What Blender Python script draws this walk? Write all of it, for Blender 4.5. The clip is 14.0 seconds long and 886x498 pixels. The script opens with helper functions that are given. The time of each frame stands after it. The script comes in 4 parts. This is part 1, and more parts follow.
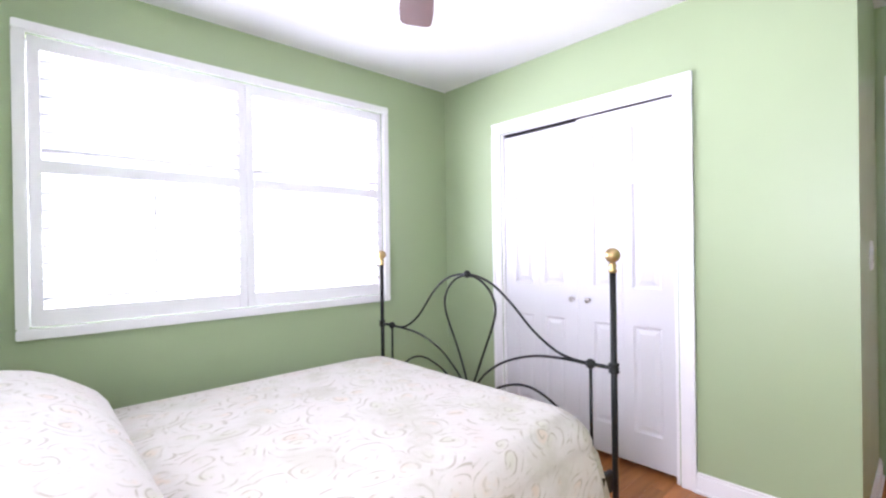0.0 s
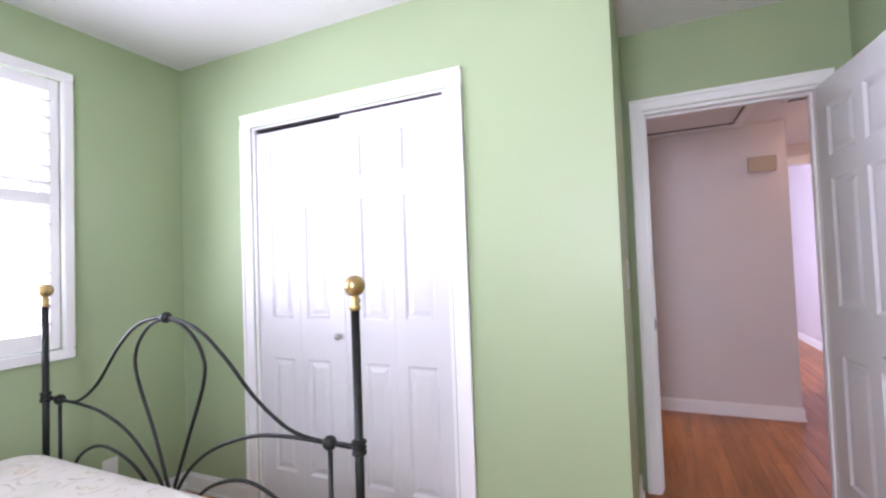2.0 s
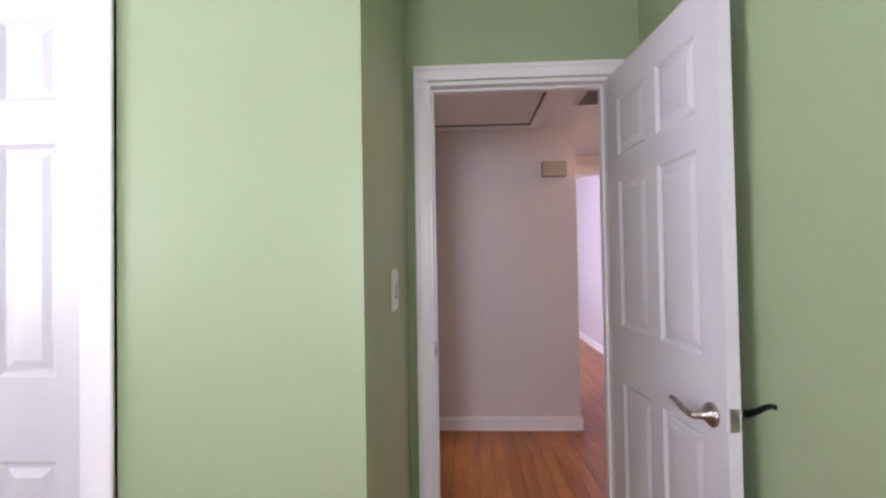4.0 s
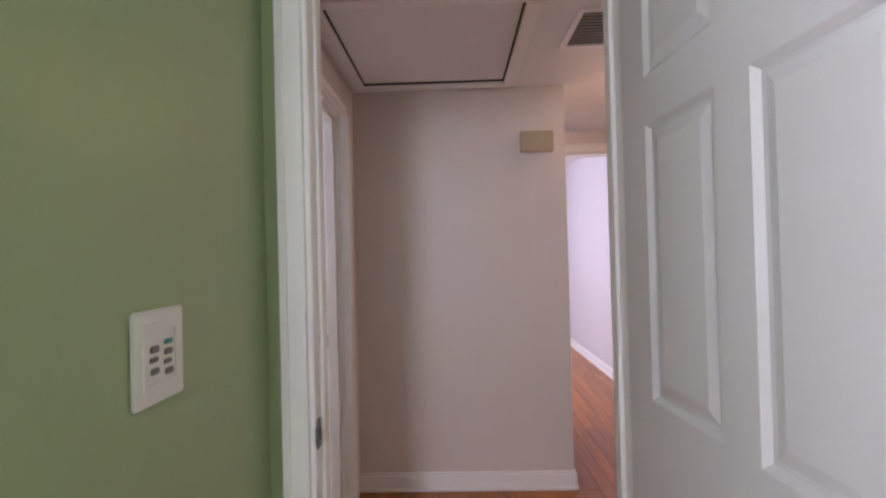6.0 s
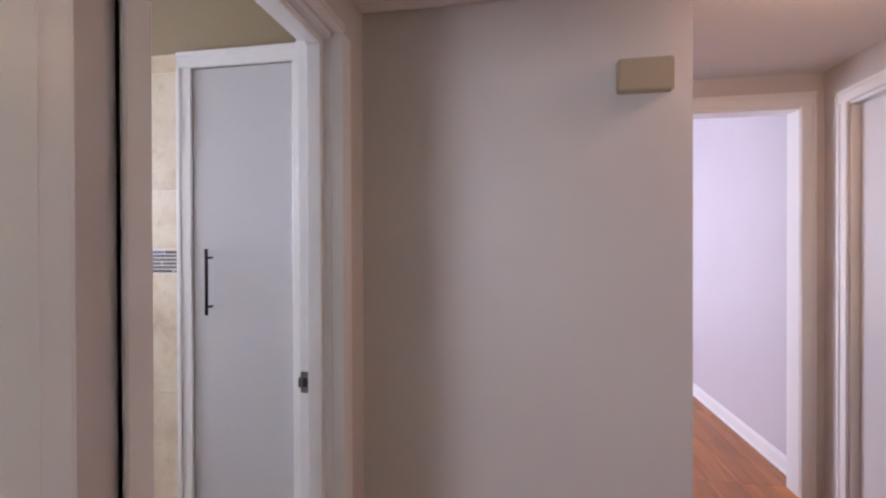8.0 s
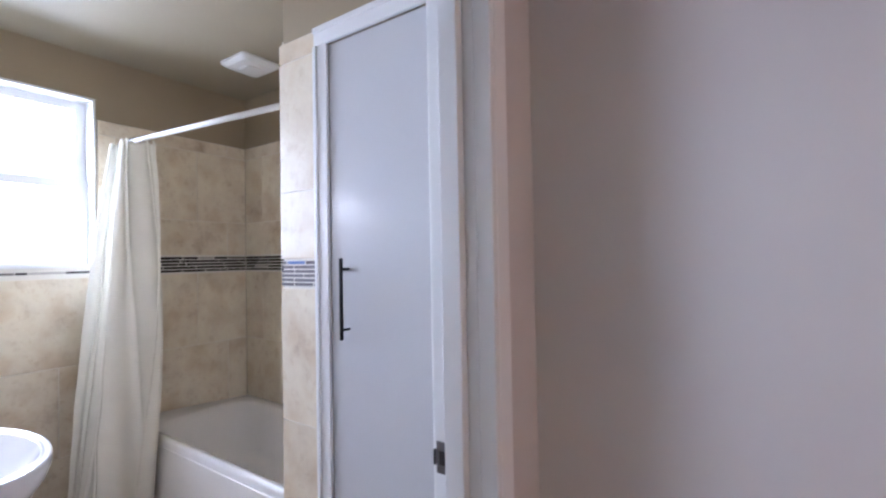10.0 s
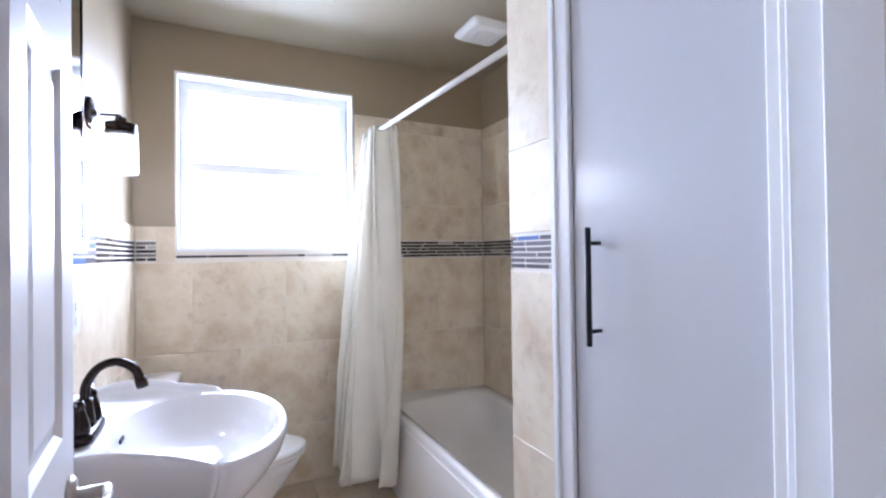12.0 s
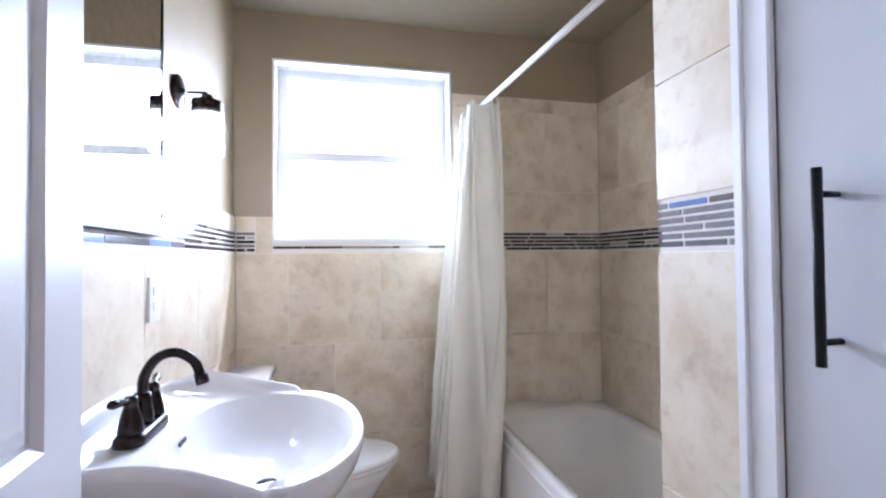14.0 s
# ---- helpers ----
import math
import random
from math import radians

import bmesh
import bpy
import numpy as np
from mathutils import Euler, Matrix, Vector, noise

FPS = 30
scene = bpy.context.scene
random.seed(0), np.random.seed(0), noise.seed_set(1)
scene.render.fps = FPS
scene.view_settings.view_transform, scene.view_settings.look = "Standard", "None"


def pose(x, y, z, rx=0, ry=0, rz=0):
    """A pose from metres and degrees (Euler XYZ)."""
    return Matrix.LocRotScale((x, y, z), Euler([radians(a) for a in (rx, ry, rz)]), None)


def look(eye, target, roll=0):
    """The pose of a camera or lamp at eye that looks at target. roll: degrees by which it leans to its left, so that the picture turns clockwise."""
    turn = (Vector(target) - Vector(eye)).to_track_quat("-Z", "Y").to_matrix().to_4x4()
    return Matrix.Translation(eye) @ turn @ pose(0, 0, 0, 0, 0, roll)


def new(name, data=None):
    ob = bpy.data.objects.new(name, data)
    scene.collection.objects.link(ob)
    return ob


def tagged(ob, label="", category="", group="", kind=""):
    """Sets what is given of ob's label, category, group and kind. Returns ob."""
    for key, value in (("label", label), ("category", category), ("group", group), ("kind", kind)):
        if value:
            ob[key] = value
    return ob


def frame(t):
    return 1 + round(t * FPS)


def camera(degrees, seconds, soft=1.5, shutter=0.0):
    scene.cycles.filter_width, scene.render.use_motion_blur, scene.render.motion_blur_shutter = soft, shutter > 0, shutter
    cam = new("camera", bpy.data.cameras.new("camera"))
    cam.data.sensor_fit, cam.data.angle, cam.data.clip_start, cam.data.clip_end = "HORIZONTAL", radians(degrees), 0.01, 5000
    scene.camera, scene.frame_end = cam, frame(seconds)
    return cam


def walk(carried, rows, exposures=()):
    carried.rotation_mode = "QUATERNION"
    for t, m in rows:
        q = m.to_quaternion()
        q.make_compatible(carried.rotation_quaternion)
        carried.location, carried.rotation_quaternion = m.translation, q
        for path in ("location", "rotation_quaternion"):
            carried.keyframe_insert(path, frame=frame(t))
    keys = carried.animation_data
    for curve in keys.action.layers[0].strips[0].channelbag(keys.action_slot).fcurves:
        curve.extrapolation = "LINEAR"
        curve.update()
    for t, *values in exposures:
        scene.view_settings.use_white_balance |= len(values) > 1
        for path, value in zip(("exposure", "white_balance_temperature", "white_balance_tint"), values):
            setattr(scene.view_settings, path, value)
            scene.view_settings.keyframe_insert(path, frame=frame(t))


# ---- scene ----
cam = camera(88.92, 14.0, soft=2.3)
PATH = [
    (0.0, 0.151, -0.300, 1.254, 89.82, 0.85, 47.23),
    (0.5, 0.074, -0.164, 1.234, 90.53, 0.77, 41.63),
    (1.0, 0.035, -0.002, 1.234, 90.76, 1.22, 36.66),
    (1.5, 0.034, 0.167, 1.246, 91.28, 1.69, 30.32),
    (2.0, 0.044, 0.353, 1.266, 91.86, 2.07, 24.31),
    (2.5, 0.070, 0.513, 1.270, 92.41, 2.11, 17.76),
    (3.0, 0.086, 0.695, 1.281, 92.14, 1.62, 11.98),
    (3.5, 0.128, 0.866, 1.287, 91.89, 1.20, 6.91),
    (4.0, 0.198, 1.101, 1.294, 91.10, 0.94, 2.69),
    (6.5, 0.429, 2.185, 1.333, 90.42, 1.46, 1.56),
    (6.8, 0.436, 2.324, 1.334, 90.26, 1.18, 2.60),
    (7.2, 0.452, 2.493, 1.336, 90.11, 0.71, 3.96),
    (9.3, 0.412, 3.240, 1.370, 90.10, 0.82, 23.77),
    (9.5, 0.378, 3.283, 1.347, 91.08, 0.88, 25.95),
    (10.0, 0.317, 3.398, 1.340, 91.03, 1.00, 34.42),
    (10.5, 0.251, 3.505, 1.332, 90.80, 1.52, 43.24),
    (11.0, 0.159, 3.592, 1.323, 90.41, 1.71, 51.33),
    (11.5, 0.072, 3.646, 1.303, 90.40, 1.30, 58.67),
    (12.0, -0.003, 3.677, 1.290, 90.59, 0.78, 64.29),
    (12.5, -0.078, 3.708, 1.281, 90.71, 0.45, 68.14),
    (13.0, -0.160, 3.741, 1.273, 90.83, 0.23, 72.25),
    (13.5, -0.231, 3.766, 1.250, 91.03, 0.34, 74.84),
    (14.0, -0.283, 3.783, 1.231, 91.14, 0.60, 77.34),
]

EXPOSURES = [(0.0, 0.22, 5850, 35), (2.0, 0.06, 5850, 35), (4.0, -0.2, 6100, 34), (6.5, -0.14, 6100, 25), (7.2, -0.18, 6100, 25), (9.5, 0.12, 5150, 20), (11.0, 0.24, 5150, 20), (12.0, 0.33, 5100, 20), (14.0, 0.28, 5100, 19)]
walk(cam, [(t, pose(x, y, z, a, b, c)) for t, x, y, z, a, b, c in PATH], EXPOSURES)

# ---- world and light ----
world = bpy.data.worlds.new("world")
scene.world = world
world.use_nodes = True
wn = world.node_tree.nodes
sky = wn.new("ShaderNodeTexSky")
sky.sky_type = "NISHITA"
sky.sun_disc = False
sky.sun_elevation = radians(38)
sky.sun_rotation = radians(200)
world.node_tree.links.new(sky.outputs[0], wn["Background"].inputs[0])
wn["Background"].inputs[1].default_value = 0.1


backdrop_mat = bpy.data.materials.new("bright_overcast_sky")
backdrop_mat.use_nodes = True
bn = backdrop_mat.node_tree.nodes["Principled BSDF"]
bn.inputs["Base Color"].default_value = (0.9, 0.92, 0.95, 1)
bn.inputs["Emission Color"].default_value = (0.97, 0.98, 1.0, 1)
bn.inputs["Emission Strength"].default_value = 1.6
bd = bpy.data.meshes.new("backdrop")
bd.from_pydata([(-6, -9, -0.3), (-6, 13, -0.3), (-6, 13, 7), (-6, -9, 7)], [], [(0, 1, 2, 3)])
bd.materials.append(backdrop_mat)
tagged(new("backdrop", bd), "bright white overcast sky outside the windows", "", "", "structure")


def area_light(name, eye, target, w, h, power, color=(1, 1, 1)):
    d = bpy.data.lights.new(name, "AREA")
    d.shape, d.size, d.size_y, d.energy, d.color = "RECTANGLE", w, h, power, color
    ob = new(name, d)
    ob.matrix_world = look(eye, target)
    return ob


def point_light(name, at, power, radius, color):
    d = bpy.data.lights.new(name, "POINT")
    d.energy, d.shadow_soft_size, d.color = power, radius, color
    ob = new(name, d)
    ob.location = at
    return ob


sun_data = bpy.data.lights.new("sun", "SUN")
sun_data.energy, sun_data.angle, sun_data.color = 2.0, radians(0.5), (1.0, 0.95, 0.88)
new("sun", sun_data).matrix_world = look((0, 0, 0), (0.35, -0.75, -0.62))
area_light("bedroom_window_light", (-2.72, 0.635, 1.57), (-1.7, 0.635, 1.55), 1.95, 1.4, 195, (0.96, 0.98, 1.0))
# the window behind the start of the walk, whose light throws the soft edge of the door frame on the hall wall
area_light("head_window_light", (-0.275, -1.12, 1.57), (-0.275, 0, 1.5), 0.58, 1.1, 60, (0.97, 0.98, 1.0))
area_light("bath_window_light", (-3.5, 3.91, 2.0), (-2.6, 3.91, 1.75), 1.9, 1.7, 300, (0.95, 0.97, 1.0))
area_light("far_room_window_light", (-0.6, 7.2, 1.5), (2.0, 7.0, 1.2), 1.6, 1.3, 74, (0.93, 0.95, 1.0))

# ---- materials ----
def material(name):
    m = bpy.data.materials.new(name)
    m.use_nodes = True
    nt = m.node_tree
    return m, nt, nt.nodes["Principled BSDF"]


def node(nt, kind, **inputs):
    n = nt.nodes.new(kind)
    for k, v in inputs.items():
        n.inputs[k.replace("_", " ")].default_value = v
    return n


def coords(nt, scale=(1, 1, 1), space="Object"):
    tc = nt.nodes.new("ShaderNodeTexCoord")
    mp = nt.nodes.new("ShaderNodeMapping")
    mp.inputs["Scale"].default_value = scale
    nt.links.new(tc.outputs[space], mp.inputs[0])
    return mp.outputs[0]


def ramp(nt, fac, stops):
    r = nt.nodes.new("ShaderNodeValToRGB")
    el = r.color_ramp.elements
    while len(el) < len(stops):
        el.new(0.5)
    for e, (p, c) in zip(el, stops):
        e.position = p
        e.color = (*c, 1) if len(c) == 3 else c
    nt.links.new(fac, r.inputs[0])
    return r.outputs[0]


def mix(nt, fac, a, b, mode="MIX"):
    m = nt.nodes.new("ShaderNodeMix")
    m.data_type, m.blend_type = "RGBA", mode
    for sock, v in ((m.inputs[0], fac), (m.inputs[6], a), (m.inputs[7], b)):
        if isinstance(v, bpy.types.NodeSocket):
            nt.links.new(v, sock)
        elif isinstance(v, (int, float)):
            sock.default_value = v
        else:
            sock.default_value = (*v, 1)
    return m.outputs[2]


def bump(nt, bsdf, height, strength, dist=0.01):
    b = nt.nodes.new("ShaderNodeBump")
    b.inputs["Strength"].default_value = strength
    b.inputs["Distance"].default_value = dist
    nt.links.new(height, b.inputs["Height"])
    nt.links.new(b.outputs[0], bsdf.inputs["Normal"])


def noise_tex(nt, vec, scale, detail=4, rough=0.55):
    n = node(nt, "ShaderNodeTexNoise", Scale=scale, Detail=detail, Roughness=rough)
    nt.links.new(vec, n.inputs["Vector"])
    return n.outputs["Fac"]


def paint(name, base, rough=0.5, vary=0.05, relief=0.03, grain=120):
    m, nt, b = material(name)
    v = coords(nt)
    big = noise_tex(nt, v, 1.3, 3)
    lo = [c * (1 - vary) for c in base]
    hi = [min(1, c * (1 + vary)) for c in base]
    nt.links.new(ramp(nt, big, [(0.3, lo), (0.7, hi)]), b.inputs["Base Color"])
    if relief:
        bump(nt, b, noise_tex(nt, v, grain, 2), relief, 0.002)
    nt.links.new(ramp(nt, noise_tex(nt, v, 6, 3), [(0.3, (rough * 0.95,) * 3), (0.7, (min(1, rough * 1.05),) * 3)]), b.inputs["Roughness"])
    return m


def metal(name, base, rough=0.3, metallic=1.0):
    m, nt, b = material(name)
    v = coords(nt)
    n = noise_tex(nt, v, 40, 4)
    nt.links.new(ramp(nt, n, [(0.3, [c * 0.8 for c in base]), (0.7, base)]), b.inputs["Base Color"])
    b.inputs["Metallic"].default_value = metallic
    nt.links.new(ramp(nt, noise_tex(nt, v, 15, 3), [(0.3, (rough * 0.8,) * 3), (0.7, (rough * 1.25,) * 3)]), b.inputs["Roughness"])
    return m


def porcelain(name, base):
    m, nt, b = material(name)
    nt.links.new(ramp(nt, noise_tex(nt, coords(nt), 4, 2), [(0.3, [c * 0.96 for c in base]), (0.7, base)]), b.inputs["Base Color"])
    b.inputs["Roughness"].default_value = 0.12
    b.inputs["Coat Weight"].default_value = 0.4
    return m


def wood_floor():
    m, nt, b = material("oak_floor_boards")
    v = coords(nt, (9, 1.0, 9))
    info = nt.nodes.new("ShaderNodeObjectInfo")
    isl = nt.nodes.new("ShaderNodeNewGeometry")
    add = nt.nodes.new("ShaderNodeMath")
    nt.links.new(info.outputs["Random"], add.inputs[0])
    nt.links.new(isl.outputs["Random Per Island"], add.inputs[1])
    fr = nt.nodes.new("ShaderNodeMath")
    fr.operation = "FRACT"
    nt.links.new(add.outputs[0], fr.inputs[0])
    off = nt.nodes.new("ShaderNodeVectorMath")
    off.operation = "SCALE"
    nt.links.new(fr.outputs[0], off.inputs["Scale"])
    off.inputs[0].default_value = (37, 21, 9)
    sh = nt.nodes.new("ShaderNodeVectorMath")
    nt.links.new(v, sh.inputs[0])
    nt.links.new(off.outputs[0], sh.inputs[1])
    grain = noise_tex(nt, sh.outputs[0], 2.2, 6, 0.6)
    c1 = ramp(nt, grain, [(0.25, (0.24, 0.08, 0.02)), (0.5, (0.40, 0.147, 0.036)), (0.78, (0.52, 0.215, 0.062))])
    tone = ramp(nt, fr.outputs[0], [(0.0, (0.74, 0.72, 0.68)), (0.5, (0.9, 0.88, 0.86)), (1.0, (1.12, 1.1, 1.0))])
    nt.links.new(mix(nt, 1.0, c1, tone, "MULTIPLY"), b.inputs["Base Color"])
    b.inputs["Roughness"].default_value = 0.33
    bump(nt, b, grain, 0.08, 0.002)
    return m


def travertine(name, light, dark, rough=0.35):
    m, nt, b = material(name)
    tc = nt.nodes.new("ShaderNodeTexCoord")
    info = nt.nodes.new("ShaderNodeObjectInfo")
    off = nt.nodes.new("ShaderNodeVectorMath")
    off.operation = "SCALE"
    off.inputs[0].default_value = (13, 29, 17)
    nt.links.new(info.outputs["Random"], off.inputs["Scale"])
    sh = nt.nodes.new("ShaderNodeVectorMath")
    nt.links.new(tc.outputs["Object"], sh.inputs[0])
    nt.links.new(off.outputs[0], sh.inputs[1])
    big = noise_tex(nt, sh.outputs[0], 3.0, 7, 0.66)
    small = noise_tex(nt, sh.outputs[0], 13, 5, 0.65)
    mid = [a * 0.72 + c * 0.28 for a, c in zip(light, dark)]
    c1 = ramp(nt, big, [(0.27, dark), (0.40, mid), (0.58, light)])
    c2 = ramp(nt, small, [(0.30, (0.80, 0.74, 0.67)), (0.44, (0.97, 0.96, 0.95)), (0.75, (1.05, 1.05, 1.04))])
    cloud = ramp(nt, noise_tex(nt, sh.outputs[0], 6.5, 3, 0.5), [(0.50, (1, 1, 1)), (0.66, (0.83, 0.76, 0.68))])
    c3 = mix(nt, 0.85, mix(nt, 0.8, c1, c2, "MULTIPLY"), cloud, "MULTIPLY")
    vein = ramp(nt, noise_tex(nt, sh.outputs[0], 34, 3, 0.6), [(0.30, (0.86, 0.80, 0.72)), (0.42, (1, 1, 1))])
    nt.links.new(mix(nt, 0.6, c3, vein, "MULTIPLY"), b.inputs["Base Color"])
    b.inputs["Roughness"].default_value = rough
    bump(nt, b, small, 0.05, 0.002)
    return m


def mosaic(name, stops):
    m, nt, b = material(name)
    info = nt.nodes.new("ShaderNodeObjectInfo")
    c = ramp(nt, info.outputs["Random"], stops)
    nt.nodes[-1].color_ramp.interpolation = "CONSTANT"
    v = coords(nt)
    nt.links.new(mix(nt, 0.35, c, ramp(nt, noise_tex(nt, v, 90, 3), [(0.35, (0.5, 0.5, 0.5)), (0.65, (1, 1, 1))]), "MULTIPLY"), b.inputs["Base Color"])
    b.inputs["Roughness"].default_value = 0.12
    b.inputs["Coat Weight"].default_value = 0.05
    b.inputs["Specular IOR Level"].default_value = 0.3
    return m


def brocade():
    """Cream weave with scrolls: a spiral is wound round each cell of a warped cell pattern."""
    m, nt, b = material("woven_paisley_brocade")
    v = coords(nt)

    def calc(op, *args):
        n = nt.nodes.new("ShaderNodeMath")
        n.operation = op
        for i, x in enumerate(args):
            if isinstance(x, (int, float)):
                n.inputs[i].default_value = x
            else:
                nt.links.new(x, n.inputs[i])
        return n.outputs[0]

    sep = nt.nodes.new("ShaderNodeSeparateXYZ")
    nt.links.new(v, sep.inputs[0])
    flat = nt.nodes.new("ShaderNodeCombineXYZ")
    nt.links.new(calc("SUBTRACT", sep.outputs[0], sep.outputs[2]), flat.inputs[0])
    nt.links.new(calc("SUBTRACT", sep.outputs[1], sep.outputs[2]), flat.inputs[1])
    warp = node(nt, "ShaderNodeTexNoise", Scale=6.0, Detail=1.2)
    nt.links.new(flat.outputs[0], warp.inputs["Vector"])
    sc = nt.nodes.new("ShaderNodeVectorMath")
    sc.operation = "SCALE"
    sc.inputs["Scale"].default_value = 0.11
    nt.links.new(warp.outputs["Color"], sc.inputs[0])
    ad = nt.nodes.new("ShaderNodeVectorMath")
    nt.links.new(flat.outputs[0], ad.inputs[0])
    nt.links.new(sc.outputs[0], ad.inputs[1])
    vo = node(nt, "ShaderNodeTexVoronoi", Scale=7.5, Randomness=1.0)
    vo.voronoi_dimensions = "2D"
    nt.links.new(ad.outputs[0], vo.inputs["Vector"])
    d = nt.nodes.new("ShaderNodeVectorMath")
    d.operation = "SUBTRACT"
    nt.links.new(ad.outputs[0], d.inputs[0])
    nt.links.new(vo.outputs["Position"], d.inputs[1])
    ds = nt.nodes.new("ShaderNodeSeparateXYZ")
    nt.links.new(d.outputs[0], ds.inputs[0])
    angle = calc("ARCTAN2", ds.outputs[1], ds.outputs[0])
    dist = vo.outputs["Distance"]
    wave = calc("SINE", calc("ADD", angle, calc("MULTIPLY", dist, 22.0)))
    line = ramp(nt, wave, [(0.50, (0, 0, 0)), (0.98, (1, 1, 1))])
    fade = ramp(nt, noise_tex(nt, v, 13, 4, 0.6), [(0.45, (0.02, 0.02, 0.02)), (0.60, (0.85, 0.85, 0.85))])
    strokes = mix(nt, 1.0, line, fade, "MULTIPLY")
    heart = ramp(nt, dist, [(0.16, (1, 1, 1)), (0.30, (0, 0, 0))])
    tint = ramp(nt, vo.outputs["Color"], [(0.0, (0.54, 0.54, 0.40)), (0.45, (0.64, 0.51, 0.37)), (0.75, (0.58, 0.56, 0.44))])
    nt.nodes[-1].color_ramp.interpolation = "CONSTANT"
    ground = ramp(nt, noise_tex(nt, v, 4.5, 4, 0.6), [(0.35, (0.52, 0.50, 0.41)), (0.52, (0.62, 0.59, 0.53)), (0.7, (0.62, 0.565, 0.50))])
    c1 = mix(nt, mix(nt, 0.75, (0, 0, 0), mix(nt, 1.0, heart, fade, "MULTIPLY")), ground, tint)
    nt.links.new(mix(nt, strokes, c1, (0.38, 0.345, 0.245)), b.inputs["Base Color"])
    b.inputs["Roughness"].default_value = 0.75
    b.inputs["Sheen Weight"].default_value = 0.2
    weave = noise_tex(nt, v, 350, 2)
    bump(nt, b, mix(nt, 0.4, strokes, ramp(nt, weave, [(0.3, (0, 0, 0)), (0.7, (1, 1, 1))])), 0.3, 0.004)
    return m


def cloth(name, base, through_amount=0.35):
    m, nt, b = material(name)
    v = coords(nt)
    nt.links.new(ramp(nt, noise_tex(nt, v, 7, 3), [(0.3, [c * 0.93 for c in base]), (0.7, base)]), b.inputs["Base Color"])
    b.inputs["Roughness"].default_value = 0.8
    bump(nt, b, noise_tex(nt, v, 300, 2), 0.15, 0.002)
    if through_amount:
        t = nt.nodes.new("ShaderNodeBsdfTranslucent")
        t.inputs[0].default_value = (*base, 1)
        mx = nt.nodes.new("ShaderNodeMixShader")
        mx.inputs[0].default_value = through_amount
        nt.links.new(b.outputs[0], mx.inputs[1])
        nt.links.new(t.outputs[0], mx.inputs[2])
        nt.links.new(mx.outputs[0], nt.nodes["Material Output"].inputs[0])
    return m


def glow(name, color, strength):
    m, nt, b = material(name)
    b.inputs["Base Color"].default_value = (*color, 1)
    b.inputs["Emission Color"].default_value = (*color, 1)
    b.inputs["Emission Strength"].default_value = strength
    return m


def clear_glass(name, shine=0.08, haze=0.0):
    """Thin clear glass: lets light straight through and mirrors a little."""
    m, nt, b = material(name)
    clear = nt.nodes.new("ShaderNodeBsdfTransparent")
    clear.inputs[0].default_value = (0.96, 0.98, 0.97, 1)
    gloss = nt.nodes.new("ShaderNodeBsdfGlossy")
    gloss.inputs["Roughness"].default_value = 0.02
    mx = nt.nodes.new("ShaderNodeMixShader")
    mx.inputs[0].default_value = shine
    nt.links.new(clear.outputs[0], mx.inputs[1])
    nt.links.new(gloss.outputs[0], mx.inputs[2])
    last = mx
    if haze:
        milk = nt.nodes.new("ShaderNodeBsdfTranslucent")
        last = nt.nodes.new("ShaderNodeMixShader")
        last.inputs[0].default_value = haze
        nt.links.new(mx.outputs[0], last.inputs[1])
        nt.links.new(milk.outputs[0], last.inputs[2])
    nt.links.new(last.outputs[0], nt.nodes["Material Output"].inputs[0])
    return m


GREEN = paint("sage_green_wall_paint", (0.345, 0.435, 0.25), 0.42, 0.03)
GREY = paint("warm_grey_wall_paint", (0.67, 0.635, 0.615), 0.45, 0.03)
LILAC = paint("pale_lilac_wall_paint", (0.60, 0.56, 0.60), 0.5, 0.03)
TAUPE = paint("taupe_wall_paint", (0.35, 0.285, 0.185), 0.45, 0.05)
CEILING = paint("flat_white_ceiling_paint", (0.80, 0.80, 0.80), 0.8, 0.02, 0.06, 70)
BATH_CEILING = paint("taupe_ceiling_paint", (0.31, 0.265, 0.18), 0.65, 0.04, 0.04, 70)
TRIM = paint("semi_gloss_white_trim_paint", (0.84, 0.84, 0.84), 0.32, 0.02, 0)
DOOR = paint("white_door_paint", (0.67, 0.67, 0.68), 0.34, 0.02, 0)
CABINET = paint("smooth_white_cabinet_paint", (0.62, 0.62, 0.64), 0.24, 0.015, 0)
DARK = paint("dark_gap", (0.03, 0.025, 0.025), 0.8, 0.05)
FLOOR = wood_floor()
TILE = travertine("beige_stone_tile", (0.80, 0.725, 0.575), (0.48, 0.365, 0.25))
GROUT = paint("pale_grout", (0.80, 0.76, 0.68), 0.8, 0.05)
BATHFLOOR = travertine("beige_floor_tile", (0.62, 0.53, 0.41), (0.42, 0.33, 0.24))
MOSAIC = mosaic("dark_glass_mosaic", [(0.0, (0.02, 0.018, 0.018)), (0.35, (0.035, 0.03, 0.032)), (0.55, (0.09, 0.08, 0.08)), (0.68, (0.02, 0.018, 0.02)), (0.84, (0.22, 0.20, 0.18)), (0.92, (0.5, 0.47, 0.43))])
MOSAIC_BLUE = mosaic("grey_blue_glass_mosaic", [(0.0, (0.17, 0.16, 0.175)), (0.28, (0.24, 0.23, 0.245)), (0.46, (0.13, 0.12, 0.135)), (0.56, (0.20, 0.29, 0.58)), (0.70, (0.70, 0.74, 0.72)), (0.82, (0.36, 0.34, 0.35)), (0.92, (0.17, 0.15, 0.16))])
IRON = metal("black_iron", (0.02, 0.022, 0.02), 0.38, 0.6)
BRASS = metal("aged_brass", (0.55, 0.40, 0.18), 0.32)
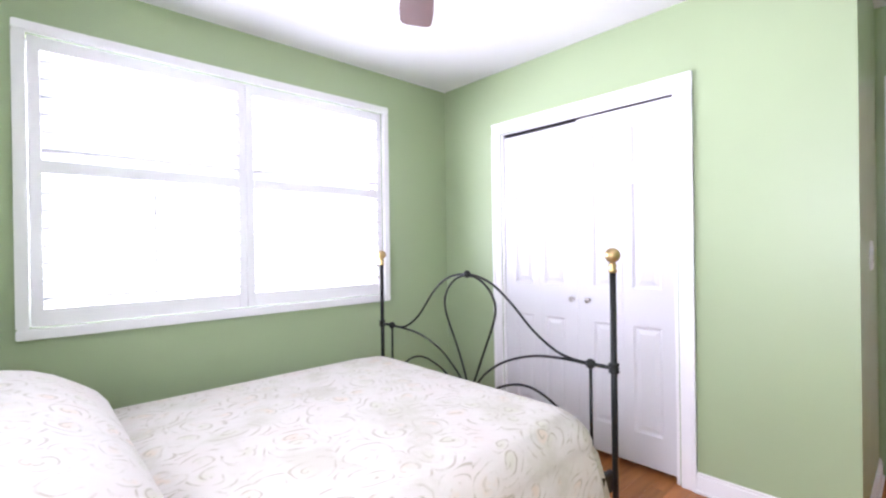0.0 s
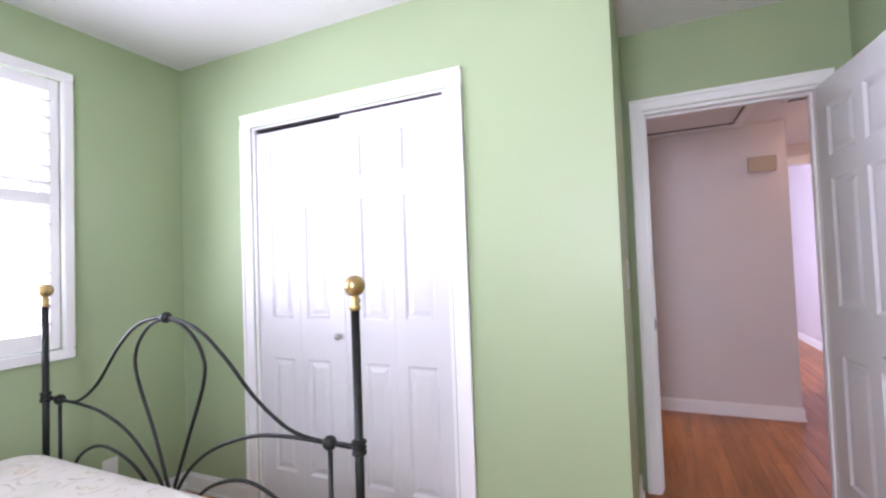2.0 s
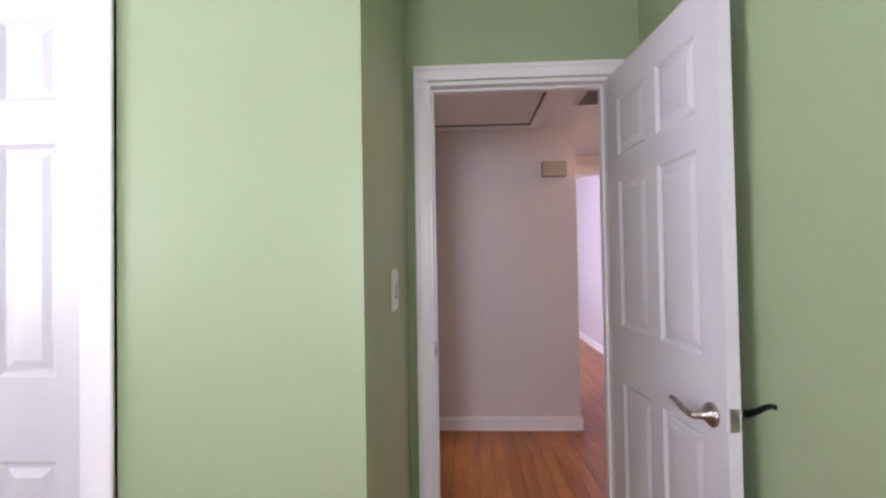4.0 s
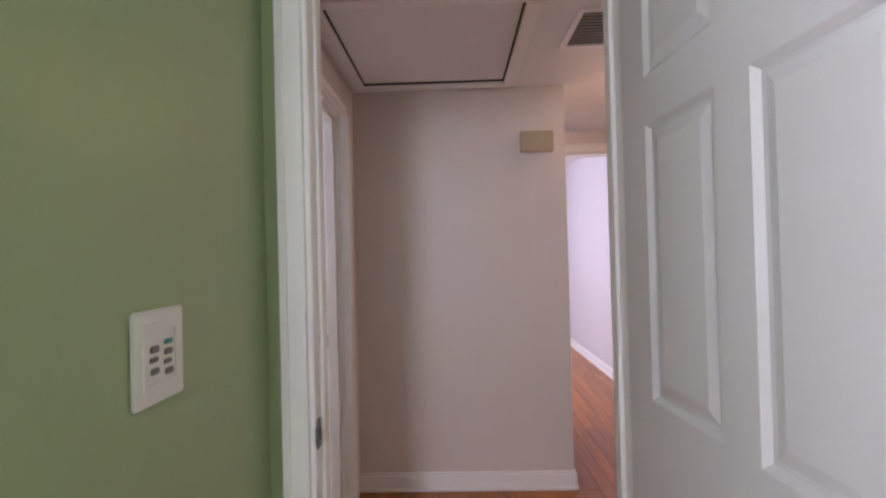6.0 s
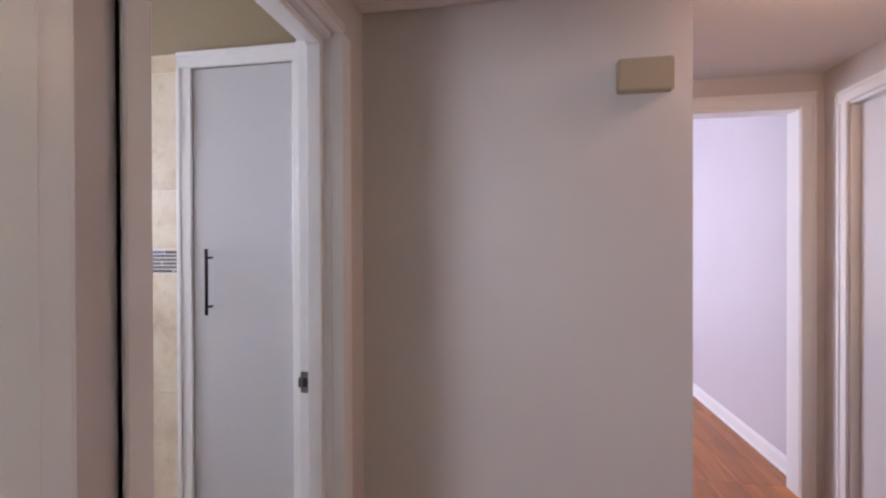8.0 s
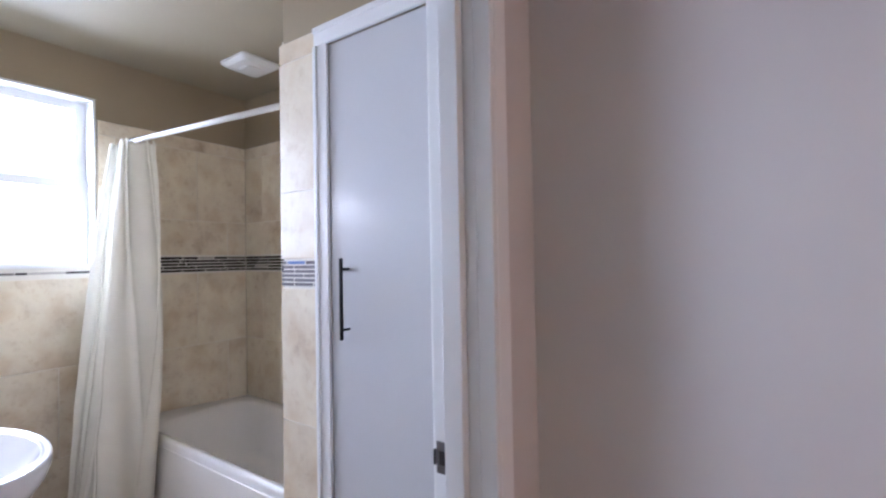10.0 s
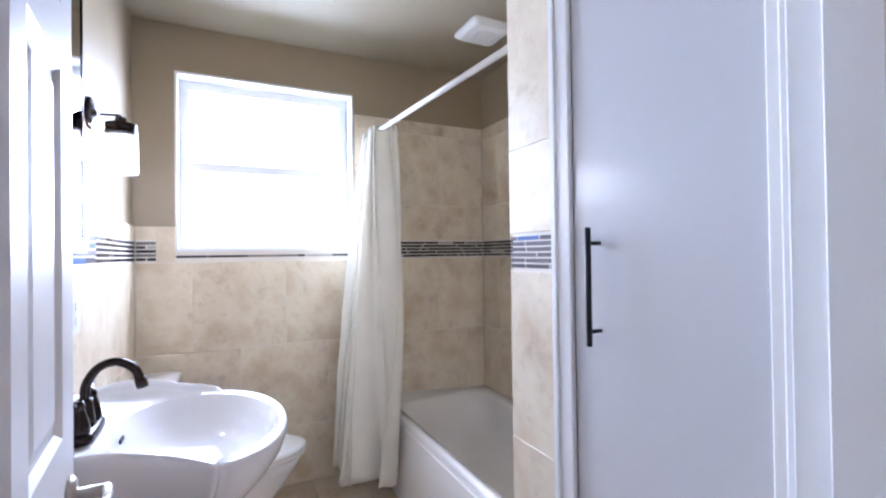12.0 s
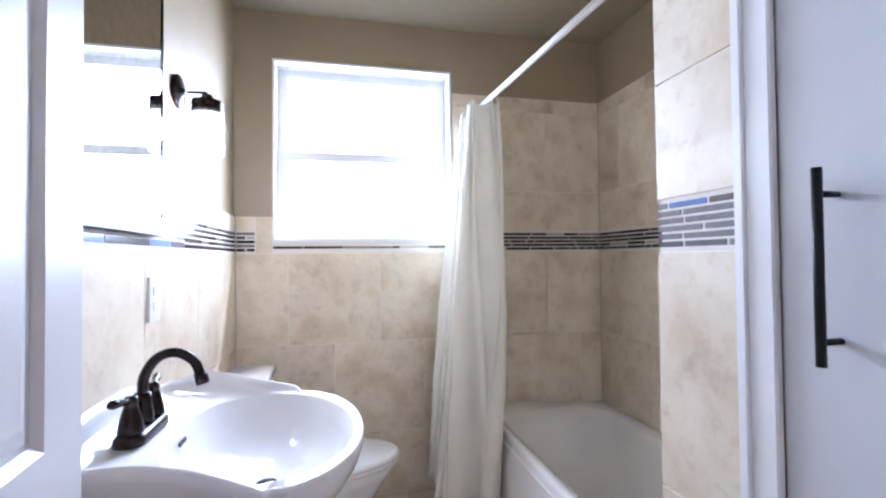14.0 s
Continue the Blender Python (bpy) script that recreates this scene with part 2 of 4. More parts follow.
NICKEL = metal("satin_nickel", (0.55, 0.52, 0.48), 0.3)
STEEL = metal("dull_dark_steel", (0.27, 0.265, 0.27), 0.35)
BRONZE = metal("oil_rubbed_bronze", (0.035, 0.026, 0.024), 0.2, 0.85)
BLACKPULL = metal("matt_black_pull", (0.015, 0.015, 0.018), 0.4, 0.5)
PORCELAIN = porcelain("white_porcelain", (0.82, 0.82, 0.83))
ENAMEL = porcelain("cream_white_enamel", (0.84, 0.82, 0.79))
PLASTIC = paint("white_plastic", (0.78, 0.78, 0.76), 0.35, 0.02, 0.02)
BEIGEPLASTIC = paint("beige_plastic", (0.44, 0.37, 0.26), 0.45, 0.04, 0.03)
BROCADE = brocade()
CURTAIN = cloth("cream_curtain_cloth", (0.95, 0.925, 0.83), 0.22)
LINEN = cloth("white_pillow_cotton", (0.64, 0.63, 0.615), 0.0)
FANWOOD = paint("walnut_fan_blade", (0.075, 0.030, 0.019), 0.6, 0.2, 0.05, 60)
MIRROR = metal("silvered_mirror", (0.88, 0.9, 0.9), 0.01)
MIRROR.node_tree.nodes["Principled BSDF"].inputs["Roughness"].default_value = 0.0
for l in list(MIRROR.node_tree.links):
    if l.to_socket.name == "Roughness":
        MIRROR.node_tree.links.remove(l)
GLASS = clear_glass("window_glass")
SHADEGLASS = clear_glass("clear_lamp_glass", 0.10, 0.22)
LAMPGLOW = glow("lit_lamp_bowl", (1.0, 0.60, 0.31), 36.0)
BULB = glow("lit_bulb", (1.0, 0.95, 0.9), 165.0)
MIRRORBAR = paint("pale_blue_grey_enamel", (0.20, 0.235, 0.28), 0.3, 0.03, 0)
GREENLED = paint("teal_switch_mark", (0.05, 0.35, 0.30), 0.5)
DARKMARK = paint("grey_switch_mark", (0.22, 0.22, 0.22), 0.5)

# ---- mesh helpers ----
def place_of(ob):
    p = Vector((0, 0, 0))
    while ob is not None:
        p += ob.location
        ob = ob.parent
    return p


def thing(name, at, label, category, group="", kind=""):
    ob = new(name)
    ob.location = at
    ob.empty_display_size = 0.1
    return tagged(ob, label, category, group, kind)


def part(name, bm, mat, parent=None, label="", kind=""):
    """One mesh; bm in room coordinates."""
    if parent is not None:
        bmesh.ops.translate(bm, vec=-place_of(parent), verts=bm.verts)
    bmesh.ops.recalc_face_normals(bm, faces=bm.faces)
    me = bpy.data.meshes.new(name)
    bm.to_mesh(me)
    bm.free()
    me.materials.append(mat)
    ob = new(name, me)
    if parent is not None:
        ob.parent = parent
    return tagged(ob, label, "", "", kind)


def B():
    return bmesh.new()


def box(bm, x0, x1, y0, y1, z0, z1):
    c = [bm.verts.new((x, y, z)) for x in (x0, x1) for y in (y0, y1) for z in (z0, z1)]
    for q in ((0, 1, 3, 2), (4, 6, 7, 5), (0, 4, 5, 1), (2, 3, 7, 6), (0, 2, 6, 4), (1, 5, 7, 3)):
        bm.faces.new([c[i] for i in q])
    return bm


def rbox(x0, x1, y0, y1, z0, z1, r=0.004, seg=2):
    bm = box(B(), x0, x1, y0, y1, z0, z1)
    bmesh.ops.bevel(bm, geom=bm.edges[:], offset=r, segments=seg, affect="EDGES", clamp_overlap=True)
    return bm


def boxes(*rows):
    bm = B()
    for r in rows:
        box(bm, *r)
    return bm


def loft(bm, loops, cap0=False, cap1=False, smooth=True, closed=True):
    rings = [[bm.verts.new(p) for p in l] for l in loops]
    n = len(rings[0])
    for a, b in zip(rings, rings[1:]):
        for i in range(n if closed else n - 1):
            f = bm.faces.new((a[i], a[(i + 1) % n], b[(i + 1) % n], b[i]))
            f.smooth = smooth
    if cap0:
        bm.faces.new(rings[0][::-1]).smooth = smooth
    if cap1:
        bm.faces.new(rings[-1]).smooth = smooth
    return bm


def smooth_path(pts, n=8):
    pts = [Vector(p) for p in pts]
    out = []
    for i in range(len(pts) - 1):
        p0, p1, p2, p3 = pts[max(i - 1, 0)], pts[i], pts[i + 1], pts[min(i + 2, len(pts) - 1)]
        for k in range(n):
            t = k / n
            out.append(0.5 * (2 * p1 + (p2 - p0) * t + (2 * p0 - 5 * p1 + 4 * p2 - p3) * t * t + (3 * p1 - p0 - 3 * p2 + p3) * t ** 3))
    return out + [pts[-1]]


def tube(bm, pts, r, seg=10, cap=True):
    pts = [Vector(p) for p in pts]
    loops = []
    up = None
    for i, p in enumerate(pts):
        d = (pts[min(i + 1, len(pts) - 1)] - pts[max(i - 1, 0)]).normalized()
        if up is None:
            up = Vector((0, 0, 1)) if abs(d.z) < 0.9 else Vector((0, 1, 0))
        u = d.cross(up).normalized()
        up = u.cross(d).normalized()
        rr = r[i] if isinstance(r, (list, tuple)) else r
        loops.append([p + rr * (math.cos(a) * u + math.sin(a) * up) for a in (2 * math.pi * k / seg for k in range(seg))])
    return loft(bm, loops, cap, cap)


def lathe(bm, center, profile, seg=24, axis="Z"):
    c = Vector(center)
    loops = []
    for r, h in profile:
        ring = []
        for k in range(seg):
            a = 2 * math.pi * k / seg
            v = Vector((r * math.cos(a), r * math.sin(a), h))
            if axis == "Y":
                v = Vector((v.x, v.z, v.y))
            elif axis == "X":
                v = Vector((v.z, v.x, v.y))
            ring.append(c + v)
        loops.append(ring)
    return loft(bm, loops, True, True)


def rrect(cx, cy, hx, hy, r, z, n=8):
    out = []
    r = min(r, hx, hy)
    for qx, qy, a0 in ((1, 1, 0), (-1, 1, 90), (-1, -1, 180), (1, -1, 270)):
        for k in range(n + 1):
            a = radians(a0 + 90 * k / n)
            out.append((cx + qx * (hx - r) + r * math.cos(a), cy + qy * (hy - r) + r * math.sin(a), z))
    return out


def structure(name, bm, mat, label):
    return part(name, bm, mat, None, label, "structure")


# ---- walls, floors, ceilings ----
XW, YC, XE, YB, XR0 = -2.485, 2.178, -0.044, 3.034, 0.955   # bedroom: window wall, closet wall, closet end, door wall, side wall
YBK, ZC = -0.95, 2.49
XL, YH, XH, ZH = -0.157, 4.513, 1.042, 2.26                  # hall: bath wall, facing wall, its end, ceiling
YE, XQ = 5.50, 2.03                                          # hall end wall, hall side wall
XV, YP, YT, YS, ZB = -2.689, 4.414, 5.277, 3.271, 2.50       # bath: window wall, pillar face, tub back wall, basin wall, ceiling
XT = -1.09                                                   # tub end wall

structure("wall_bedroom_window", boxes(
    (XW - 0.16, XW, YBK - 0.12, -0.29, 0, ZC), (XW - 0.16, XW, 1.56, YS - 0.12, 0, ZC),
    (XW - 0.16, XW, -0.29, 1.56, 0, 0.93), (XW - 0.16, XW, -0.29, 1.56, 2.21, ZC)), GREEN, "sage green bedroom wall with a wide window")
structure("wall_closet", boxes(
    (XW, -1.91, YC, YC + 0.1, 0, ZC), (-0.74, XE, YC, YC + 0.1, 0, ZC), (-1.91, -0.74, YC, YC + 0.1, 2.045, ZC)), GREEN, "sage green wall around the closet doors")
structure("wall_closet_end", boxes((XE - 0.1, XE, YC + 0.1, YB, 0, ZC)), GREEN, "sage green end wall of the closet")
structure("wall_closet_back", boxes((XW, XE - 0.1, 2.85, 2.95, 0, ZC)), GREEN, "plain back wall of the closet")
structure("wall_bedroom_door", boxes(
    (XE - 0.1, 0.05, YB, YB + 0.06, 0, ZC), (0.83, XR0 + 0.12, YB, YB + 0.06, 0, ZC), (0.05, 0.83, YB, YB + 0.06, 2.055, ZC)), GREEN, "sage green wall around the bedroom door")
structure("wall_bedroom_side", boxes((XR0, XR0 + 0.12, YBK - 0.12, YB, 0, ZC)), GREEN, "sage green side wall behind the open door")
structure("wall_bedroom_head", boxes((XW, -0.62, YBK - 0.12, YBK, 0, ZC), (0.07, XR0, YBK - 0.12, YBK, 0, ZC), (-0.62, 0.07, YBK - 0.12, YBK, 0, 0.92), (-0.62, 0.07, YBK - 0.12, YBK, 2.2, ZC)), GREEN, "sage green wall at the head of the bed")
structure("ceiling_bedroom", boxes((XW - 0.16, XR0 + 0.12, YBK - 0.12, YB + 0.06, ZC, ZC + 0.1)), CEILING, "flat white bedroom ceiling")
structure("wall_hall_near", boxes(
    (XL, 0.05, YB + 0.06, YB + 0.12, 0, ZC), (0.83, XQ, YB + 0.06, YB + 0.12, 0, ZC), (0.05, 0.83, YB + 0.06, YB + 0.12, 2.055, ZC)), GREY, "grey hall wall around the bedroom door")
structure("wall_hall_bath", boxes(
    (XL - 0.06, XL, YB + 0.06, 3.468, 0, ZC), (XL - 0.06, XL, 4.235, YH + 0.0, 0, ZC), (XL - 0.06, XL, 3.468, 4.235, 2.05, ZC)), GREY, "grey hall wall around the bathroom door")
structure("wall_hall_facing", boxes((XL - 0.06, XH, YH, YH + 0.1, 0, ZC), (XH - 0.1, XH, YH + 0.1, YE, 0, ZC)), GREY, "grey hall wall that faces the bedroom")
structure("wall_hall_end", boxes((1.93, XQ, YE, YE + 0.12, 0, ZC), (XH - 0.1, 1.12, YE, YE + 0.12, 0, ZC), (1.12, 1.93, YE, YE + 0.12, 2.09, ZC)), GREY, "grey hall end wall with a cased opening")
structure("wall_hall_side", boxes((XQ, XQ + 0.12, YB + 0.06, 4.55, 0, ZC), (XQ, XQ + 0.12, 5.33, YE + 0.12, 0, ZC), (XQ, XQ + 0.12, 4.55, 5.33, 2.05, ZC)), GREY, "grey hall side wall with a door")
structure("ceiling_hall", boxes((XL - 0.06, 0.0 - 0.07, YB + 0.06, YE + 0.12, ZH, ZH + 0.1), (0.70, XQ + 0.12, YB + 0.06, YE + 0.12, ZH, ZH + 0.1),
    (-0.07, 0.70, YB + 0.06, 3.62, ZH, ZH + 0.1), (-0.07, 0.70, 4.42, YH, ZH, ZH + 0.1)), CEILING, "white hall ceiling with an attic hatch")
structure("wall_far_room_side", boxes((2.0, 2.12, YE + 0.12, 9.6, 0, ZC)), LILAC, "pale lilac wall of the far room")
structure("wall_far_room_end", boxes((-1.2, 2.12, 9.6, 9.72, 0, ZC)), LILAC, "pale lilac end wall of the far room")
structure("wall_far_room_window", boxes((-1.2, -1.08, YE + 0.12, 9.6, 0, ZC)), LILAC, "pale lilac window wall of the far room")
structure("wall_far_room_near", boxes((-1.2, XH - 0.1, YE, YE + 0.12, 0, ZC)), LILAC, "pale lilac near wall of the far room")
structure("ceiling_far_room", boxes((-1.2, 2.12, YE + 0.12, 9.72, ZC, ZC + 0.1)), CEILING, "white far room ceiling")
# bathroom
structure("wall_bath_window", boxes(
    (XV - 0.15, XV - 0.012, YS - 0.12, 3.445, 0, ZB), (XV - 0.15, XV - 0.012, 4.376, YT + 0.12, 0, ZB),
    (XV - 0.15, XV - 0.012, 3.445, 4.376, 0, 1.319), (XV - 0.15, XV - 0.012, 3.445, 4.376, 2.256, ZB)), TAUPE, "taupe bathroom wall with a sash window")
structure("wall_bath_basin", boxes((XV - 0.012, XL - 0.12, YS - 0.12, YS - 0.012, 0, ZB)), TAUPE, "taupe bathroom wall behind the basin")
structure("wall_bath_tub_back", boxes((XV - 0.012, XL - 0.12, YT + 0.012, YT + 0.12, 0, ZB)), TAUPE, "taupe wall along the tub")
structure("wall_bath_pillar", boxes((XT + 0.012, -0.82, YP + 0.012, YP + 0.1, 0, ZB), (XT + 0.012, XT + 0.1, YP + 0.1, YT + 0.012, 0, ZB),
    (-0.82, -0.398, YP + 0.012, YP + 0.1, 2.06, ZB), (-0.398, XL - 0.12, YP + 0.012, YP + 0.1, 0, ZB)), TAUPE, "taupe wall end beside the linen cupboard")
structure("wall_bath_door", boxes(
    (XL - 0.12, XL - 0.06, YS - 0.12, 3.468, 0, ZB), (XL - 0.12, XL - 0.06, 4.235, YT, 0, ZB), (XL - 0.12, XL - 0.06, 3.468, 4.235, 2.05, ZB)), TAUPE, "taupe bathroom wall around the door")
structure("ceiling_bath", boxes((XV - 0.15, XL - 0.06, YS - 0.12, YT + 0.12, ZB, ZB + 0.1)), BATH_CEILING, "taupe painted bathroom ceiling")
structure("floor_bath_bed", boxes((XV - 0.15, XL - 0.08, YS - 0.12, YT + 0.12, -0.12, -0.012)), GROUT, "pale grout bed of the bathroom floor")
structure("subfloor", boxes((XW - 0.16, 2.2, YBK - 0.12, YS - 0.12, -0.12, -0.012), (XL - 0.08, 2.2, YS - 0.12, 9.72, -0.12, -0.012), (-1.3, XL - 0.08, YT + 0.12, 9.72, -0.12, -0.012)), DARK, "dark subfloor under the boards")
structure("ground", boxes((-60, 60, -60, 60, -0.4, -0.35)), paint("garden_ground", (0.12, 0.16, 0.07), 0.9, 0.3), "grassy ground outside the house")


# ---- trim ----
def casing(name, axis, plane, out, a0, a1, top, label, w=0.062, left=True, right=True):
    """Door casing on a wall; axis is the run of the wall, out the side it stands proud of."""
    root = thing(name, (a0, plane, 0) if axis == "x" else (plane, a0, 0), label, "trim", kind="structure")

    def slab(n, u0, u1, z0, z1, outer):
        bm = B()
        for d, (p0, p1), (q0, q1) in ((0.014, (u0, u1), (z0, z1)), (0.020, *outer)):
            e0, e1 = sorted((plane, plane + out * d))
            if axis == "x":
                box(bm, p0, p1, e0, e1, q0, q1)
            else:
                box(bm, e0, e1, p0, p1, q0, q1)
        bmesh.ops.bevel(bm, geom=bm.edges[:], offset=0.003, segments=1, affect="EDGES")
        part(n, bm, TRIM, root)
    if left:
        slab("casing_leg", a0 - w, a0, 0, top, ((a0 - w, a0 - w + 0.02), (0, top)))
    if right:
        slab("casing_leg", a1, a1 + w, 0, top, ((a1 + w - 0.02, a1 + w), (0, top)))
    slab("casing_head", a0 - (w if left else 0), a1 + (w if right else 0), top, top + w, ((a0 - (w if left else 0), a1 + (w if right else 0)), (top + w - 0.02, top + w)))
    return root


def jamb(name, axis, lo, hi, a0, a1, top, label, stop=None, deep=0.011):
    root = thing(name, (a0, lo, 0) if axis == "x" else (lo, a0, 0), label, "door frame", kind="structure")

    def pc(n, u0, u1, d0, d1, z0, z1):
        part(n, rbox(u0, u1, d0, d1, z0, z1, 0.002, 1) if axis == "x" else rbox(d0, d1, u0, u1, z0, z1, 0.002, 1), TRIM, root)
    pc("jamb_side", a0 - 0.018, a0, lo, hi, 0, top)
    pc("jamb_side", a1, a1 + 0.018, lo, hi, 0, top)
    pc("jamb_head", a0 - 0.018, a1 + 0.018, lo, hi, top, top + 0.018)
    if stop:
        s0, s1 = stop
        pc("stop", a0, a0 + 0.009, s0, s1, 0, top - deep)
        pc("stop", a1 - deep, a1, s0, s1, 0, top - deep)
        pc("stop", a0, a1, s0, s1, top - deep, top)
    return root


casing("trim_closet", "x", YC, -1, -1.910, -0.732, 2.05, "white painted casing round the closet doors", 0.074)
jamb("frame_closet", "x", YC + 0.001, YC + 0.099, -1.892, -0.758, 2.038, "white closet door frame")
casing("trim_bedroom_door", "x", YB, -1, 0.054, 0.822, 2.056, "white painted casing round the bedroom door")
casing("trim_bedroom_door_hall", "x", YB + 0.12, 1, 0.054, 0.822, 2.056, "white casing on the hall side")
jamb("frame_bedroom_door", "x", YB + 0.001, YB + 0.119, 0.066, 0.812, 2.037, "white bedroom door frame", (YB + 0.045, YB + 0.085))
bath_trim = casing("trim_bath_door", "y", XL, 1, 3.467, 4.236, 2.051, "white painted casing round the bathroom door", 0.055)
part("backband", rbox(XL + 0.0205, XL + 0.039, 4.236, 4.291, 0, 2.051, 0.003, 1), TRIM, bath_trim)
casing("trim_bath_door_inner", "y", XL - 0.12, -1, 3.472, 4.231, 2.045, "white casing inside the bathroom", 0.055)
bath_frame = jamb("frame_bath_door", "y", XL - 0.119, XL - 0.001, 3.486, 4.217, 2.032, "white bathroom door frame", (XL - 0.076, XL - 0.028), 0.024)
part("jamb_extension", rbox(XL - 0.001, XL + 0.039, 4.217, 4.2355, 0, 2.05, 0.002, 1), TRIM, bath_frame)
casing("trim_far_opening", "x", YE, -1, 1.134, 1.914, 2.085, "white casing round the far opening", 0.07)
jamb("frame_far_opening", "x", YE + 0.001, YE + 0.119, 1.138, 1.912, 2.072, "white lined far opening")
casing("trim_side_door", "y", XQ, -1, 4.56, 5.32, 2.05, "white casing round a hall side door", 0.062)
jamb("frame_side_door", "y", XQ + 0.001, XQ + 0.119, 4.568, 5.312, 2.032, "white hall side door frame")
casing("trim_linen", "x", YP, -1, -0.822, -0.396, 2.052, "white casing round the linen cupboard", 0.063)


def baseboard(name, axis, plane, out, a0, a1, label):
    bm = B()
    for d, z0, z1 in ((0.014, 0, 0.088), (0.009, 0.088, 0.104), (0.022, 0, 0.018)):
        e0, e1 = sorted((plane, plane + out * d))
        if axis == "x":
            box(bm, a0, a1, e0, e1, z0, z1)
        else:
            box(bm, e0, e1, a0, a1, z0, z1)
    bmesh.ops.bevel(bm, geom=bm.edges[:], offset=0.003, segments=1, affect="EDGES")
    structure(name, bm, TRIM, label)


baseboard("baseboard_window_wall", "y", XW, 1, YBK, YC, "white baseboard under the bedroom window")
baseboard("baseboard_closet_1", "x", YC, -1, XW + 0.022, -1.975, "white baseboard beside the closet")
baseboard("baseboard_closet_2", "x", YC, -1, -0.675, XE + 0.022, "white baseboard beside the closet")
baseboard("baseboard_closet_end", "y", XE, 1, YC - 0.014, YB - 0.02, "white baseboard on the closet end")
baseboard("baseboard_side", "y", XR0, -1, YBK, YB, "white baseboard on the side wall")
baseboard("baseboard_door_wall", "x", YB, -1, 0.888, XR0 - 0.022, "white baseboard beside the bedroom door")
baseboard("baseboard_hall_facing", "x", YH, -1, XL, XH, "white baseboard along the hall wall")
baseboard("baseboard_hall_return", "y", XH, 1, YH - 0.014, YE, "white baseboard round the hall corner")
baseboard("baseboard_hall_left", "y", XL, 1, YB + 0.12, 3.408, "white baseboard beside the bathroom door")
baseboard("baseboard_far_room", "y", 2.0, -1, YE + 0.12, 9.6, "white baseboard in the far room")


# ---- doors ----
def panel_leaf(root, x0, x1, z0, z1, y0, y1, cols, rows, mat):
    """A moulded leaf between x0..x1, z0..z1, faces y0 and y1, with panels at cols x rows."""
    bm = B()
    xs = sorted({x0, x1, *[c for col in cols for c in col]})
    zs = sorted({z0, z1, *[r for row in rows for r in row]})
    holes = [(c, r) for c in cols for r in rows]

    def is_hole(xa, xb, za, zb):
        return any(c[0] <= xa + 1e-6 and xb <= c[1] + 1e-6 and r[0] <= za + 1e-6 and zb <= r[1] + 1e-6 for c, r in holes)
    for y, s in ((y0, 1), (y1, -1)):
        for xa, xb in zip(xs, xs[1:]):
            for za, zb in zip(zs, zs[1:]):
                if not is_hole(xa, xb, za, zb):
                    bm.faces.new([bm.verts.new(p) for p in ((xa, y, za), (xb, y, za), (xb, y, zb), (xa, y, zb))])
        for c, r in holes:
            a = [(c[0], y, r[0]), (c[1], y, r[0]), (c[1], y, r[1]), (c[0], y, r[1])]
            k = 0.012
            b = [(c[0] + k, y + s * 0.009, r[0] + k), (c[1] - k, y + s * 0.009, r[0] + k), (c[1] - k, y + s * 0.009, r[1] - k), (c[0] + k, y + s * 0.009, r[1] - k)]
            loft(bm, [a, b], smooth=False)
    for a, b in (((x0, z0), (x1, z0)), ((x1, z0), (x1, z1)), ((x1, z1), (x0, z1)), ((x0, z1), (x0, z0))):
        bm.faces.new([bm.verts.new(p) for p in ((a[0], y0, a[1]), (b[0], y0, b[1]), (b[0], y1, b[1]), (a[0], y1, a[1]))])
    bmesh.ops.remove_doubles(bm, verts=bm.verts, dist=1e-5)
    leaf = part("leaf", bm, mat, root)
    for c, r in holes:
        bm = B()
        for y, s in ((y0, 1), (y1, -1)):
            loops = []
            for k, d in ((0.011, 0.0095), (0.020, 0.0095), (0.042, 0.003), (0.046, 0.003)):
                loops.append([(c[0] + k, y + s * d, r[0] + k), (c[1] - k, y + s * d, r[0] + k), (c[1] - k, y + s * d, r[1] - k), (c[0] + k, y + s * d, r[1] - k)])
            loft(bm, loops, False, True, smooth=False)
        part("panel", bm, mat, leaf)
    return leaf


ROWS6 = [(0.21, 0.80), (1.01, 1.60), (1.71, 1.92)]
for i, (a, b, pa, pb) in enumerate(((-1.889, -1.608, -1.80, -1.655), (-1.607, -1.3265, -1.567, -1.42), (-1.3245, -1.043, -1.222, -1.075), (-1.042, -0.761, -0.985, -0.828))):
    z1 = 2.012 if i < 2 else 2.026
    r = thing("closet_door", (a, 2.195, 0.02), "white six-panel style bifold closet leaf", "door", "bifold closet doors")
    panel_leaf(r, a, b, 0.034, z1, 2.192, 2.222, [(pa, pb)], ROWS6, DOOR)
    if i in (1, 2):
        kx = -1.357 if i == 1 else -1.250
        bm = lathe(B(), (kx, 2.192, 0.925), [(0.010, 0.0), (0.008, -0.008), (0.006, -0.014), (0.013, -0.020), (0.017, -0.028), (0.013, -0.036), (0.004, -0.038)], 18, "Y")
        part("knob", bm, NICKEL, r, "round satin nickel knob")
structure("closet_track", boxes((-1.892, -0.758, 2.19, 2.225, 2.030, 2.038)), DARK, "dark gap of the closet door track")


